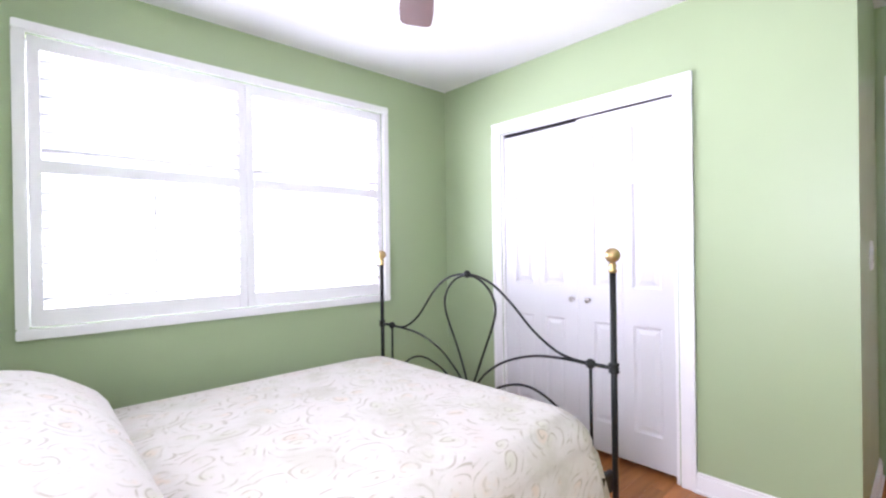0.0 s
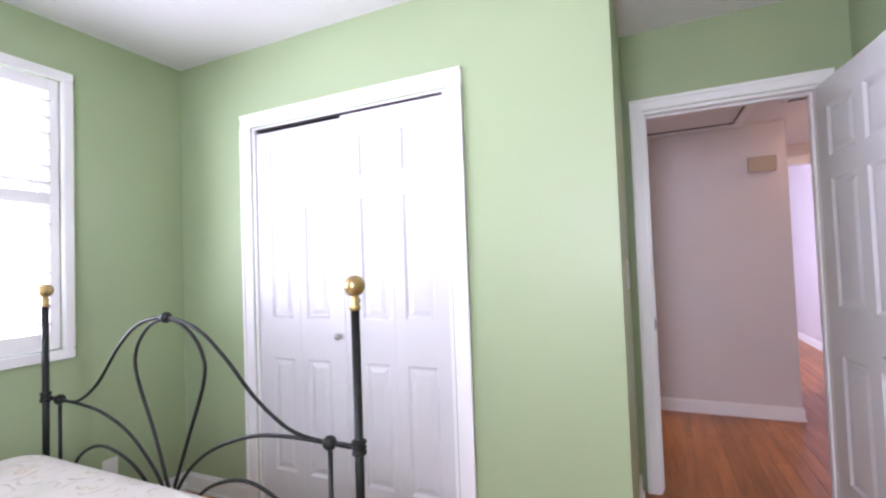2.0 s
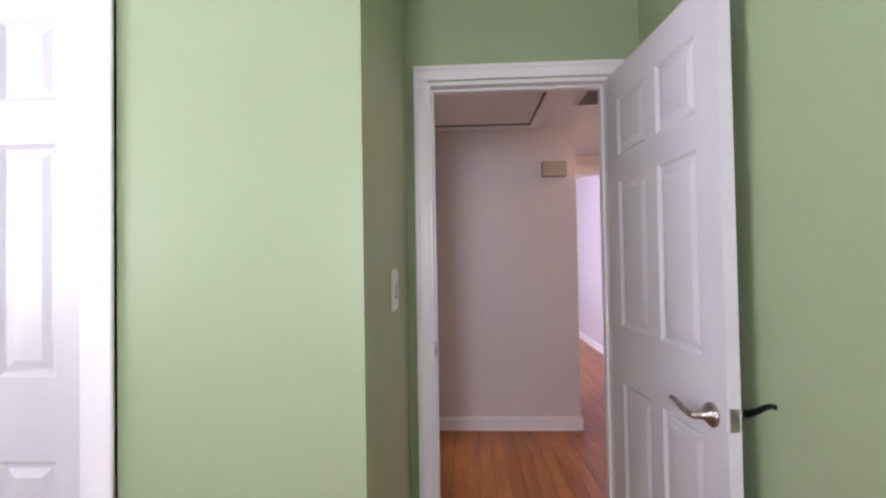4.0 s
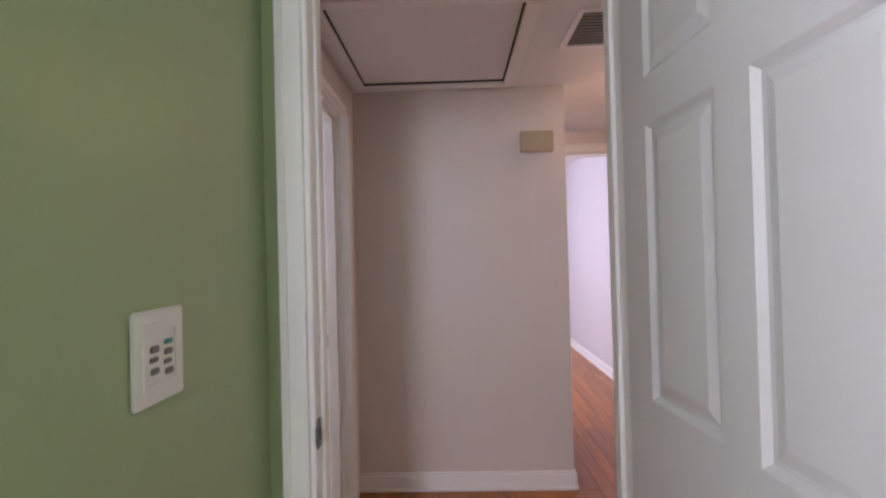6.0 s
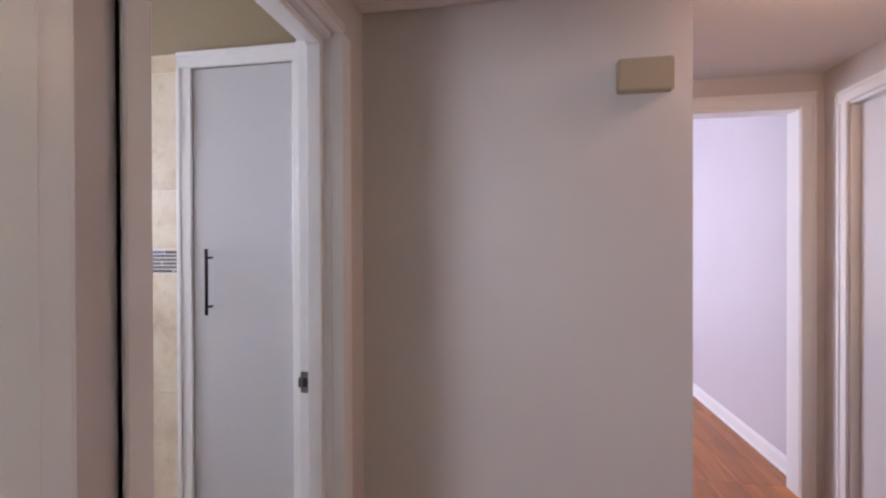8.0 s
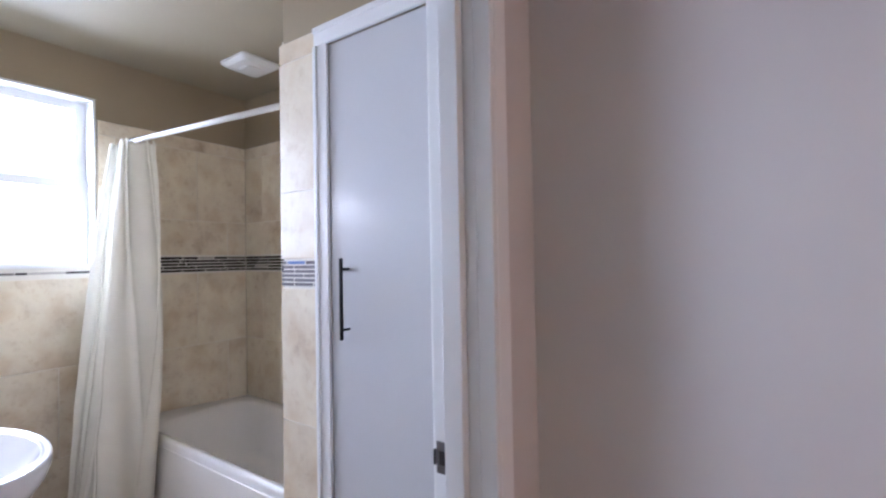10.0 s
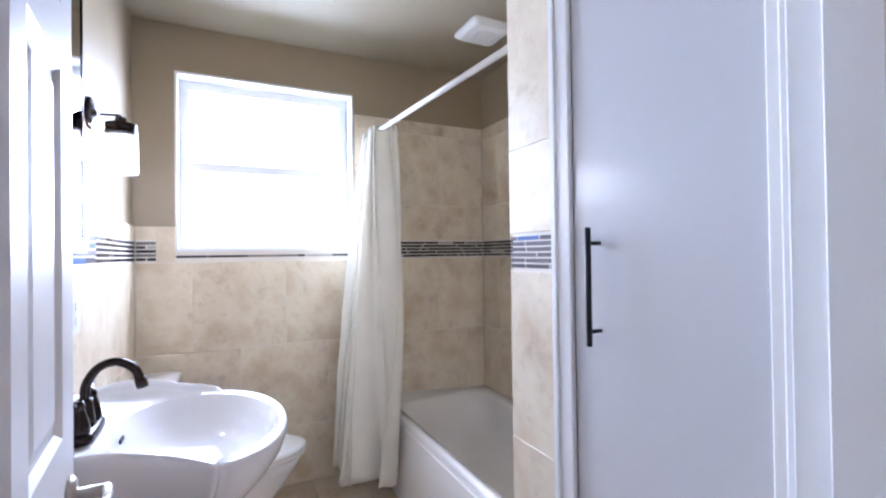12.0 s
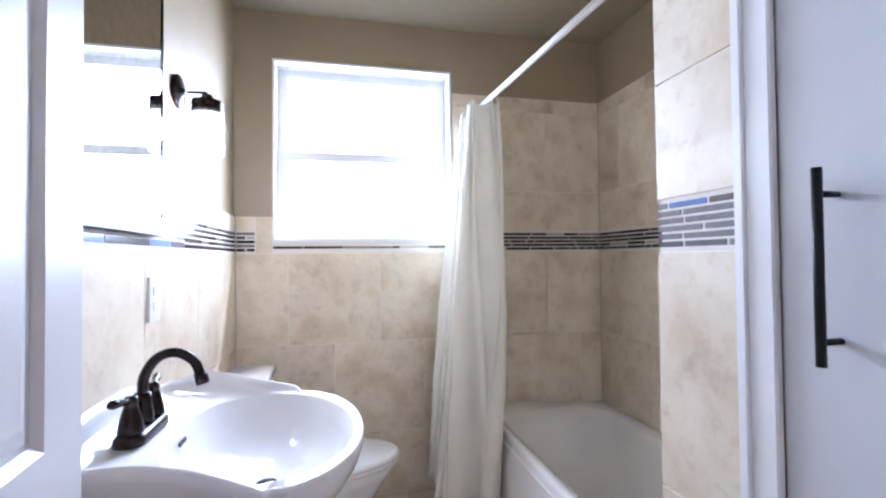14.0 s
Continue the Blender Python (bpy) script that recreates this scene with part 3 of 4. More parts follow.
def lever(root, x, y, z, side, toward, mat=NICKEL, grip=NICKEL, label="", rise=0.0):
    h = part("handle", lathe(B(), (x, y, z), [(0.033, 0), (0.033, side * 0.006), (0.028, side * 0.011), (0.012, side * 0.013), (0.011, side * 0.045), (0.009, side * 0.055)], 24, "Y"), mat, root, "satin nickel lever handle")
    way = [(x + toward * u, y + side * d, z + v + rise * u) for u, d, v in ((-0.004, 0.050, 0.0), (0.018, 0.053, -0.001), (0.045, 0.056, 0.005), (0.075, 0.057, 0.014), (0.100, 0.055, 0.016), (0.118, 0.050, 0.013))]
    bm = tube(B(), smooth_path(way, 5), [0.0105 - 0.0045 * k / 25 for k in range(26)], 12)
    part("lever", bm, grip, h, label)


# bedroom door, hinged at its right jamb and swung into the room
d1 = thing("door_1", (0.810, YB - 0.002, 0.008), "white six-panel bedroom door standing open", "door", kind="structure")
hx = 0.810
panel_leaf(d1, hx - 0.74, hx, 0.012, 2.036, YB - 0.037, YB - 0.002, [(hx - 0.635, hx - 0.41), (hx - 0.33, hx - 0.105)], [(0.22, 0.79), (1.01, 1.59), (1.69, 1.92)], DOOR)
# the black grip puts the shade on this nickel lever into its colour
lever(d1, hx - 0.675, YB - 0.037, 0.860, -1, -1, NICKEL, BLACKPULL, "satin nickel lever grip, coloured dark for its shade", 0.35)
lever(d1, hx - 0.675, YB - 0.002, 0.860, 1, 1)
part("latch_plate", rbox(hx - 0.7415, hx - 0.7395, YB - 0.032, YB - 0.007, 0.835, 0.895, 0.0008, 1), NICKEL, d1, "satin nickel latch plate")
d1.rotation_euler = (0, 0, radians(94.15))

# bathroom door, hinged at its left jamb and swung into the bathroom
d2 = thing("door_2", (XL - 0.145, 3.512, 0.008), "white six-panel bathroom door standing open", "door", kind="structure")
hy = 3.512
panel_leaf(d2, XL - 0.145, XL - 0.145 + 0.70, 0.012, 2.025, hy, hy + 0.035, [(XL - 0.045, XL + 0.17), (XL + 0.24, XL + 0.455)], [(0.22, 0.79), (1.01, 1.59), (1.69, 1.92)], DOOR)
lever(d2, XL - 0.145 + 0.64, hy + 0.035, 0.90, 1, -1)
lever(d2, XL - 0.145 + 0.64, hy, 0.90, -1, -1)
part("latch_plate", rbox(XL - 0.145 + 0.6995, XL - 0.145 + 0.7015, hy + 0.005, hy + 0.03, 0.87, 0.93, 0.0008, 1), NICKEL, d2)
d2.rotation_euler = (0, 0, radians(186.3))

d3 = thing("door_3", (XQ + 0.03, 4.57, 0.008), "closed white hall side door", "door", kind="structure")
part("leaf", rbox(XQ + 0.04, XQ + 0.075, 4.571, 5.309, 0.01, 2.03, 0.002), DOOR, d3)

# strike plates let into the latch-side jambs, each with a curled lip
def strike(name, plate, lip, hole):
    r = part(name, rbox(*plate, 0.001, 1), STEEL, None)
    tagged(r, "dark steel strike plate in the door frame", "strike plate")
    part("lip", rbox(*lip, 0.0025, 2), STEEL, r)
    part("latch_hole", boxes(hole), DARK, r)


strike("strike_plate", (XL - 0.112, XL - 0.078, 4.2138, 4.2172, 0.865, 0.935), (XL - 0.119, XL - 0.112, 4.209, 4.2165, 0.882, 0.918), (XL - 0.104, XL - 0.088, 4.2126, 4.2140, 0.885, 0.915))
strike("strike_plate", (0.0656, 0.0692, YB + 0.008, YB + 0.036, 0.865, 0.935), (0.0662, 0.074, YB - 0.003, YB + 0.008, 0.878, 0.922), (0.069, 0.0704, YB + 0.015, YB + 0.029, 0.885, 0.915))

# linen cupboard door
lin = thing("linen_cupboard_door", (-0.82, YP, 0.05), "flat white linen cupboard door with a black pull", "cupboard door")
part("leaf", rbox(-0.8215, -0.3965, YP - 0.002, YP + 0.018, 0.06, 2.048, 0.002), CABINET, lin)
pull = part("pull", tube(B(), [(-0.741, YP - 0.036, 1.087), (-0.741, YP - 0.036, 1.342)], 0.0062, 14), BLACKPULL, lin, "long black bar pull")
for z in (1.118, 1.308):
    part("standoff", tube(B(), [(-0.741, YP - 0.001, z), (-0.741, YP - 0.036, z)], 0.0045, 10), BLACKPULL, pull)

# ---- bedroom window with plantation shutters ----
w1 = thing("window_1", (XW, 0.63, 0.9), "wide white shuttered window, daylight outside", "window", kind="structure")
FX0, FX1 = XW, XW + 0.03
part("frame_rail", rbox(FX0, FX1, -0.336, 1.603, 2.205, 2.25, 0.005), TRIM, w1)
part("frame_rail", rbox(FX0, FX1, -0.336, 1.603, 0.884, 0.93, 0.005), TRIM, w1)
part("frame_stile", rbox(FX0, FX1, -0.336, -0.29, 0.93, 2.205, 0.005), TRIM, w1)
part("frame_stile", rbox(FX0, FX1, 1.557, 1.603, 0.93, 2.205, 0.005), TRIM, w1)
part("sash_frame", boxes((XW - 0.12, XW - 0.08, -0.29, 1.56, 0.93, 0.98), (XW - 0.12, XW - 0.08, -0.29, 1.56, 2.16, 2.21), (XW - 0.12, XW - 0.08, -0.29, -0.24, 0.98, 2.16),
    (XW - 0.12, XW - 0.08, 1.51, 1.56, 0.98, 2.16), (XW - 0.12, XW - 0.08, 0.60, 0.67, 0.98, 2.16), (XW - 0.115, XW - 0.085, -0.24, 0.60, 1.60, 1.645), (XW - 0.115, XW - 0.085, 0.67, 1.51, 1.60, 1.645)), TRIM, w1)
for ya, yb in ((-0.24, 0.60), (0.67, 1.51)):
    g = part("pane", boxes((XW - 0.102, XW - 0.098, ya, yb, 0.98, 2.16)), GLASS, w1)
    g.visible_shadow = False
for k, (ya, yb) in enumerate(((-0.286, 0.622), (0.626, 1.554))):
    sh = thing("shutter", (XW, ya, 0.93), "white plantation shutter with open louvres", "shutter", "window shutters")
    x0, x1 = XW - 0.03, XW + 0.002
    part("stile", rbox(x0, x1, ya, ya + 0.042, 0.934, 2.201, 0.003), TRIM, sh)
    part("stile", rbox(x0, x1, yb - 0.042, yb, 0.934, 2.201, 0.003), TRIM, sh)
    part("rail", rbox(x0, x1, ya + 0.042, yb - 0.042, 0.934, 1.012, 0.003), TRIM, sh)
    part("rail", rbox(x0, x1, ya + 0.042, yb - 0.042, 2.14, 2.201, 0.003), TRIM, sh)
    part("rail", rbox(x0, x1, ya + 0.042, yb - 0.042, 1.605, 1.665, 0.003), TRIM, sh)
    for z in [1.05 + 0.0765 * i for i in range(8)] + [1.70 + 0.0765 * i for i in range(6)]:
        prof = []
        for a in range(10):
            t = 2 * math.pi * a / 10
            u, v = 0.043 * math.cos(t), 0.0055 * math.sin(t)
            ct, st = math.cos(radians(17)), math.sin(radians(17))
            prof.append((u * ct - v * st, u * st + v * ct))
        bm = loft(B(), [[(XW - 0.014 + u, y, z + v) for u, v in prof] for y in (ya + 0.043, yb - 0.043)], True, True)
        part("louvre", bm, TRIM, sh)
    part("tilt_bar", rbox(XW + 0.030, XW + 0.039, (ya + yb) / 2 + 0.0, (ya + yb) / 2 + 0.012, 1.06, 1.56, 0.002), TRIM, sh)

w3 = thing("window_3", (-0.275, YBK, 0.92), "plain white window in the bedroom head wall", "window", kind="structure")
part("frame", boxes((-0.62, -0.57, YBK - 0.09, YBK - 0.05, 0.92, 2.2), (0.02, 0.07, YBK - 0.09, YBK - 0.05, 0.92, 2.2), (-0.57, 0.02, YBK - 0.09, YBK - 0.05, 0.92, 0.97), (-0.57, 0.02, YBK - 0.09, YBK - 0.05, 2.15, 2.2), (-0.57, 0.02, YBK - 0.085, YBK - 0.055, 1.54, 1.58)), TRIM, w3)
g = part("pane", boxes((-0.57, 0.02, YBK - 0.072, YBK - 0.068, 0.97, 2.15)), GLASS, w3)
g.visible_shadow = False

# ---- bed ----
bed = thing("bed", (-1.49, 0.35, 0), "black iron bed with brass ball finials", "bed")
YF = 1.404


def spot(n, at, r, rz=None):
    bm = B()
    bmesh.ops.create_icosphere(bm, subdivisions=3, radius=r)
    bmesh.ops.scale(bm, vec=(1, 1, (rz or r) / r), verts=bm.verts)
    bmesh.ops.translate(bm, vec=at, verts=bm.verts)
    for f in bm.faces:
        f.smooth = True
    return bm


for px in (-0.705, -2.283):
    post = part("post", tube(B(), [(px, YF, 0.0), (px, YF, 1.15)], 0.0125, 16), IRON, bed)
    part("collar", lathe(B(), (px, YF, 1.145), [(0.016, 0), (0.016, 0.012), (0.012, 0.016), (0.017, 0.026), (0.012, 0.036), (0.010, 0.042)], 18), BRASS, post, "turned brass collar")
    part("finial", spot("finial", (px, YF, 1.213), 0.030), BRASS, post, "round brass ball finial")
    part("joint", lathe(B(), (px, YF, 0.745), [(0.014, 0), (0.021, 0.004), (0.021, 0.012), (0.016, 0.016), (0.022, 0.022), (0.016, 0.028), (0.021, 0.034), (0.021, 0.040), (0.014, 0.044)], 16), IRON, post)
    part("headpost", tube(B(), [(px, -0.72, 0.0), (px, -0.72, 1.35)], 0.0125, 16), IRON, bed)
KL, KR = -2.178, -0.806
for kx, px in ((KL, -2.283), (KR, -0.705)):
    part("knot", spot("knot", (kx, YF, 0.766), 0.021), IRON, bed)
    part("short_bar", tube(B(), [(kx, YF, 0.766), (px, YF, 0.766)], 0.008, 10), IRON, bed)
    part("upright", tube(B(), [(kx, YF, 0.766), (kx, YF, 0.28)], 0.007, 10), IRON, bed)
part("knot", spot("knot", (-1.508, YF, 1.112), 0.02), IRON, bed)


def bar(n, pts, r=0.0062):
    part(n, tube(B(), smooth_path([(x, YF, z) for x, z in pts], 8), r, 10), IRON, bed)


bar("arch_bar", [(KL, 0.766), (-2.05, 0.772), (-1.918, 0.85), (-1.78, 1.0), (-1.66, 1.085), (-1.508, 1.112), (-1.35, 1.075), (-1.22, 0.985), (-1.10, 0.875), (-0.985, 0.80), (-0.90, 0.773), (KR, 0.766)])
bar("teardrop_bar", [(-1.50, 0.50), (-1.58, 0.70), (-1.675, 0.90), (-1.672, 1.0), (-1.60, 1.08), (-1.508, 1.105), (-1.41, 1.08), (-1.33, 1.0), (-1.322, 0.90), (-1.405, 0.70), (-1.49, 0.50)])
bar("side_bar", [(KR, 0.764), (-0.95, 0.765), (-1.104, 0.748), (-1.27, 0.69), (-1.40, 0.60), (-1.49, 0.48)])
bar("side_bar", [(KL, 0.764), (-2.03, 0.76), (-1.88, 0.74), (-1.72, 0.68), (-1.59, 0.58), (-1.51, 0.48)])
bar("lower_bar", [(-1.42, 0.46), (-1.30, 0.56), (-1.14, 0.604), (-0.99, 0.56), (-0.88, 0.46), (-0.82, 0.36)])
bar("lower_bar", [(-1.56, 0.46), (-1.70, 0.57), (-1.88, 0.615), (-2.02, 0.57), (-2.11, 0.47), (-2.17, 0.36)])
part("cross_rail", tube(B(), [(-2.283, YF, 0.33), (-0.705, YF, 0.33)], 0.010, 10), IRON, bed)
for px in (-0.72, -2.27):
    part("side_rail", rbox(px - 0.012, px + 0.012, -0.72, YF, 0.28, 0.36, 0.004), IRON, bed)
tagged(part("mattress", rbox(-2.235, -0.745, -0.68, 1.345, 0.30, 0.58, 0.06, 4), LINEN, None), "thick white mattress on the iron bed", "mattress")

# bedspread that falls over the sides
def spread_loops():
    cx, cy, hx_, hy_ = -1.495, 0.335, 0.775, 1.035
    loops = []
    for z, g, fold in ((0.14, 0.055, 0.022), (0.24, 0.045, 0.02), (0.36, 0.028, 0.013), (0.45, 0.012, 0.006)):
        ring = rrect(cx, cy, hx_ + g, hy_ + g * 0.6, 0.15, z, 22)
        out = []
        for i, p in enumerate(ring):
            d = Vector((p[0] - cx, p[1] - cy, 0)).normalized()
            w = fold * math.sin(i * 0.9) + 0.5 * fold * math.sin(i * 2.3 + 1)
            out.append((p[0] + d.x * w, min(p[1] + d.y * w, YF - 0.02), p[2]))
        loops.append(out)
    for k in range(9):
        a = radians(90 * k / 8)
        loops.append([(p[0], min(p[1], YF - 0.022), p[2]) for p in rrect(cx, cy, hx_ - 0.13 * (1 - math.cos(a)), hy_ - 0.13 * (1 - math.cos(a)), 0.15, 0.475 + 0.13 * math.sin(a), 22)])
    for k in range(1, 14):
        f = 1 - k / 13.5
        loops.append(rrect(cx, cy, (hx_ - 0.13) * f, (hy_ - 0.13) * f, 0.15, 0.605 + 0.022 * (1 - f ** 2), 22))
    return loops


bm = loft(B(), spread_loops(), False, True)
for v in bm.verts:
    if v.co.z > 0.55:
        v.co.z += 0.010 * noise.noise(v.co * 3.1) + 0.005 * noise.noise(v.co * 9)
    v.co.x += 0.006 * noise.noise(v.co * 7 + Vector((5, 0, 0)))
sp = part("bedspread", bm, BROCADE, None)
tagged(sp, "cream paisley brocade bedspread draped over the mattress", "bedspread")


def bolster(at, hx_, hy_, hz, tilt, label, mat):
    loops = []
    for k in range(1, 24):
        a = math.pi * k / 24 - math.pi / 2
        s = math.cos(a)
        loops.append([(p[0], p[1], hz * math.sin(a)) for p in rrect(0, 0, hx_ * s ** 0.35, hy_ * s ** 1.4, 0.30 * s, 0, 9)])
    bm = loft(B(), loops, True, True)
    for v in bm.verts:
        v.co.z += 0.014 * noise.noise(v.co * 5 + Vector(at)) + 0.007 * noise.noise(v.co * 13 + Vector(at))
    bmesh.ops.transform(bm, matrix=pose(*at, tilt, 0, 0), verts=bm.verts)
    return tagged(part("bolster", bm, mat, None), label, "pillow")


bolster((-1.49, -0.47, 0.63), 0.775, 0.41, 0.245, 0, "long plump bolster in a cream paisley cover on the bed", BROCADE)

# ---- ceiling fan ----
fan = thing("ceiling_fan", (-0.88, 0.587, 2.25), "ceiling fan with dark walnut blades at rest", "ceiling fan")
part("downrod", tube(B(), [(-0.88, 0.587, 2.30), (-0.88, 0.587, 2.47)], 0.013, 12), BRONZE, fan)
part("canopy", lathe(B(), (-0.88, 0.587, 2.43), [(0.02, 0), (0.06, 0.03), (0.07, 0.06)], 20), BRONZE, fan)
part("motor", lathe(B(), (-0.88, 0.587, 2.20), [(0.05, 0), (0.10, 0.02), (0.11, 0.06), (0.09, 0.10), (0.03, 0.12)], 28), BRONZE, fan)
for k in range(5):
    a = radians(142.3 + 72 * k)
    prof = [(0.16, 0.05), (0.25, 0.058), (0.40, 0.066), (0.55, 0.072), (0.63, 0.07), (0.655, 0.06), (0.665, 0.04)]
    pts = [(r, w) for r, w in prof] + [(r, -w) for r, w in prof[::-1]]
    bm = loft(B(), [[(r, w, h + 0.12 * w) for r, w in pts] for h in (-0.004, 0.004)], True, True, smooth=False)
    bmesh.ops.transform(bm, matrix=Matrix.Translation((-0.88, 0.587, 2.25)) @ Matrix.Rotation(a, 4, "Z"), verts=bm.verts)
    part("blade", bm, FANWOOD, fan)
    bm = box(B(), 0.09, 0.20, -0.018, 0.018, -0.012, -0.005)
    bmesh.ops.transform(bm, matrix=Matrix.Translation((-0.88, 0.587, 2.25)) @ Matrix.Rotation(a, 4, "Z"), verts=bm.verts)
    part("blade_arm", bm, BRONZE, fan)

# ---- outlet low on the window wall ----
wo = thing("wall_outlet", (XW, 1.76, 0.29), "white outlet plate low on the green wall", "outlet")
part("plate", rbox(XW, XW + 0.006, 1.724, 1.796, 0.225, 0.34, 0.002), PLASTIC, wo)
for z in (0.262, 0.303):
    part("socket", rbox(XW + 0.0055, XW + 0.0085, 1.744, 1.776, z - 0.013, z + 0.013, 0.003), PLASTIC, wo)

# ---- light switch on the closet end wall ----
sw = thing("light_switch", (XE, 2.62, 1.18), "white wall plate with a fan remote and switch marks", "switch")
part("plate", rbox(XE, XE + 0.007, 2.575, 2.690, 1.117, 1.257, 0.003), PLASTIC, sw)
part("bezel", boxes((XE + 0.0065, XE + 0.010, 2.592, 2.673, 1.226, 1.238), (XE + 0.0065, XE + 0.010, 2.592, 2.673, 1.136, 1.148), (XE + 0.0065, XE + 0.010, 2.592, 2.600, 1.148, 1.226), (XE + 0.0065, XE + 0.010, 2.665, 2.673, 1.148, 1.226)), PLASTIC, sw)
for y, z, m, h in ((2.650, 1.205, GREENLED, 0.004), (2.650, 1.190, DARKMARK, 0.005), (2.648, 1.175, DARKMARK, 0.004), (2.651, 1.160, DARKMARK, 0.005), (2.618, 1.198, DARKMARK, 0.005), (2.616, 1.183, DARKMARK, 0.004), (2.618, 1.166, DARKMARK, 0.005)):
    part("button", rbox(XE + 0.006, XE + 0.009, y - 0.010, y + 0.010, z - h, z + h, 0.0025), m, sw)

# ---- hall fittings ----
hb = thing("door_chime_box", (0.88, YH, 1.94), "beige plastic door chime box on the hall wall", "chime")
part("cover", rbox(0.787, 0.969, YH - 0.048, YH - 0.004, 1.884, 1.997, 0.005), BEIGEPLASTIC, hb)
part("base", rbox(0.795, 0.961, YH - 0.004, YH, 1.89, 1.99, 0.001), PLASTIC, hb)
hatch = thing("attic_hatch", (0.31, 4.0, ZH), "white attic hatch panel with a dark gap round it", "hatch")
part("panel", rbox(-0.061, 0.691, 3.631, 4.405, ZH + 0.004, ZH + 0.03, 0.002), CEILING, hatch)
for q in ((-0.125, 0.755, 4.417, 4.475), (-0.125, 0.755, 3.565, 3.623), (-0.125, -0.067, 3.623, 4.417), (0.697, 0.755, 3.623, 4.417)):
    part("frame", rbox(*q, ZH - 0.016, ZH, 0.004), TRIM, hatch)
# dark-coloured strips line the hole so the gap reads as shaded
part("shadow_gap", boxes((-0.07, 0.70, 3.62, 4.42, ZH + 0.055, ZH + 0.06), (-0.066, 0.696, 4.408, 4.416, ZH - 0.002, ZH + 0.055), (-0.066, 0.696, 3.624, 3.632, ZH - 0.002, ZH + 0.055),
    (-0.066, -0.063, 3.632, 4.408, ZH - 0.002, ZH + 0.055), (0.693, 0.696, 3.632, 4.408, ZH - 0.002, ZH + 0.055)), DARK, hatch, "dark strips that stand in for the shade in the gap")
vent = thing("ceiling_vent", (1.01, 3.96, ZH), "grey slatted return air vent in the ceiling", "vent")
part("frame", boxes((0.91, 1.13, 4.01, 4.035, ZH - 0.008, ZH), (0.91, 1.13, 3.70, 3.725, ZH - 0.008, ZH), (0.91, 0.935, 3.725, 4.01, ZH - 0.008, ZH), (1.105, 1.13, 3.725, 4.01, ZH - 0.008, ZH)), TRIM, vent)
part("backing", boxes((0.935, 1.105, 3.725, 4.01, ZH - 0.002, ZH)), paint("vent_grey", (0.25, 0.23, 0.21), 0.6), vent)
for i in range(11):
    bm = box(B(), 0.937, 1.103, -0.008, 0.008, -0.001, 0.001)
    bmesh.ops.transform(bm, matrix=pose(0, 3.745 + i * 0.025, ZH - 0.006, 35), verts=bm.verts)
    part("slat", bm, PLASTIC, vent)
lamp = thing("ceiling_lamp", (1.55, 4.37, ZH), "lit flush ceiling lamp with a frosted bowl", "ceiling lamp")
part("base", lathe(B(), (1.55, 4.37, ZH), [(0.155, 0), (0.16, -0.02), (0.15, -0.035), (0.128, -0.04)], 36), NICKEL, lamp, "brushed nickel ring")
part("bowl", lathe(B(), (1.55, 4.37, ZH), [(0.130, -0.036), (0.125, -0.055), (0.107, -0.08), (0.075, -0.097), (0.03, -0.106), (0.002, -0.107)], 36), LAMPGLOW, lamp, "glowing frosted glass bowl")

# ---- bathroom ----
w2 = thing("window_2", (XV, 3.91, 1.319), "white double-hung bathroom window, bright outside", "window", kind="structure")
wx = XV - 0.11
part("reveal", boxes((XV - 0.15, XV, 3.445, 3.457, 1.319, 2.256), (XV - 0.15, XV, 4.364, 4.376, 1.319, 2.256), (XV - 0.15, XV, 3.457, 4.364, 2.244, 2.256)), TRIM, w2)
part("sill", rbox(XV - 0.15, XV + 0.006, 3.445, 4.376, 1.319, 1.334, 0.003), TRIM, w2)
for za, zb, dx in ((1.334, 1.80, 0.015), (1.775, 2.244, -0.012)):
    s = part("sash", boxes((wx + dx - 0.013, wx + dx + 0.013, 3.457, 3.505, za, zb), (wx + dx - 0.013, wx + dx + 0.013, 4.316, 4.364, za, zb),
        (wx + dx - 0.013, wx + dx + 0.013, 3.505, 4.316, za, za + 0.03), (wx + dx - 0.013, wx + dx + 0.013, 3.505, 4.316, zb - 0.045, zb)), TRIM, w2)
    g = part("pane", boxes((wx + dx - 0.002, wx + dx + 0.002, 3.505, 4.316, za + 0.03, zb - 0.045)), GLASS, s)
    g.visible_shadow = False

TUBTH = 0.012


def tile_obs(parent, axis, plane, out, cells, mat, name="tile", thick=TUBTH, gap=0.0036):
    """Tiles proud of a wall; cells are (u0, u1, z0, z1) along the wall."""
    for u0, u1, z0, z1 in cells:
        a = (u0 + gap / 2, u1 - gap / 2)
        e0, e1 = sorted((plane, plane - out * thick))
        bm = rbox(e0, e1, *a, z0 + gap / 2, z1 - gap / 2, 0.0012, 1) if axis == "y" else rbox(*a, e0, e1, z0 + gap / 2, z1 - gap / 2, 0.0012, 1)
        part(name, bm, mat, parent)


def course(u0, u1, z0, z1, start, w=0.464):
    cuts = [u0]
    k = start
    while k <= u0 + 0.02:
        k += w
    while k < u1 - 0.02:
        cuts.append(k)
        k += w
    cuts.append(u1)
    return [(a, b, z0, z1) for a, b in zip(cuts, cuts[1:])]


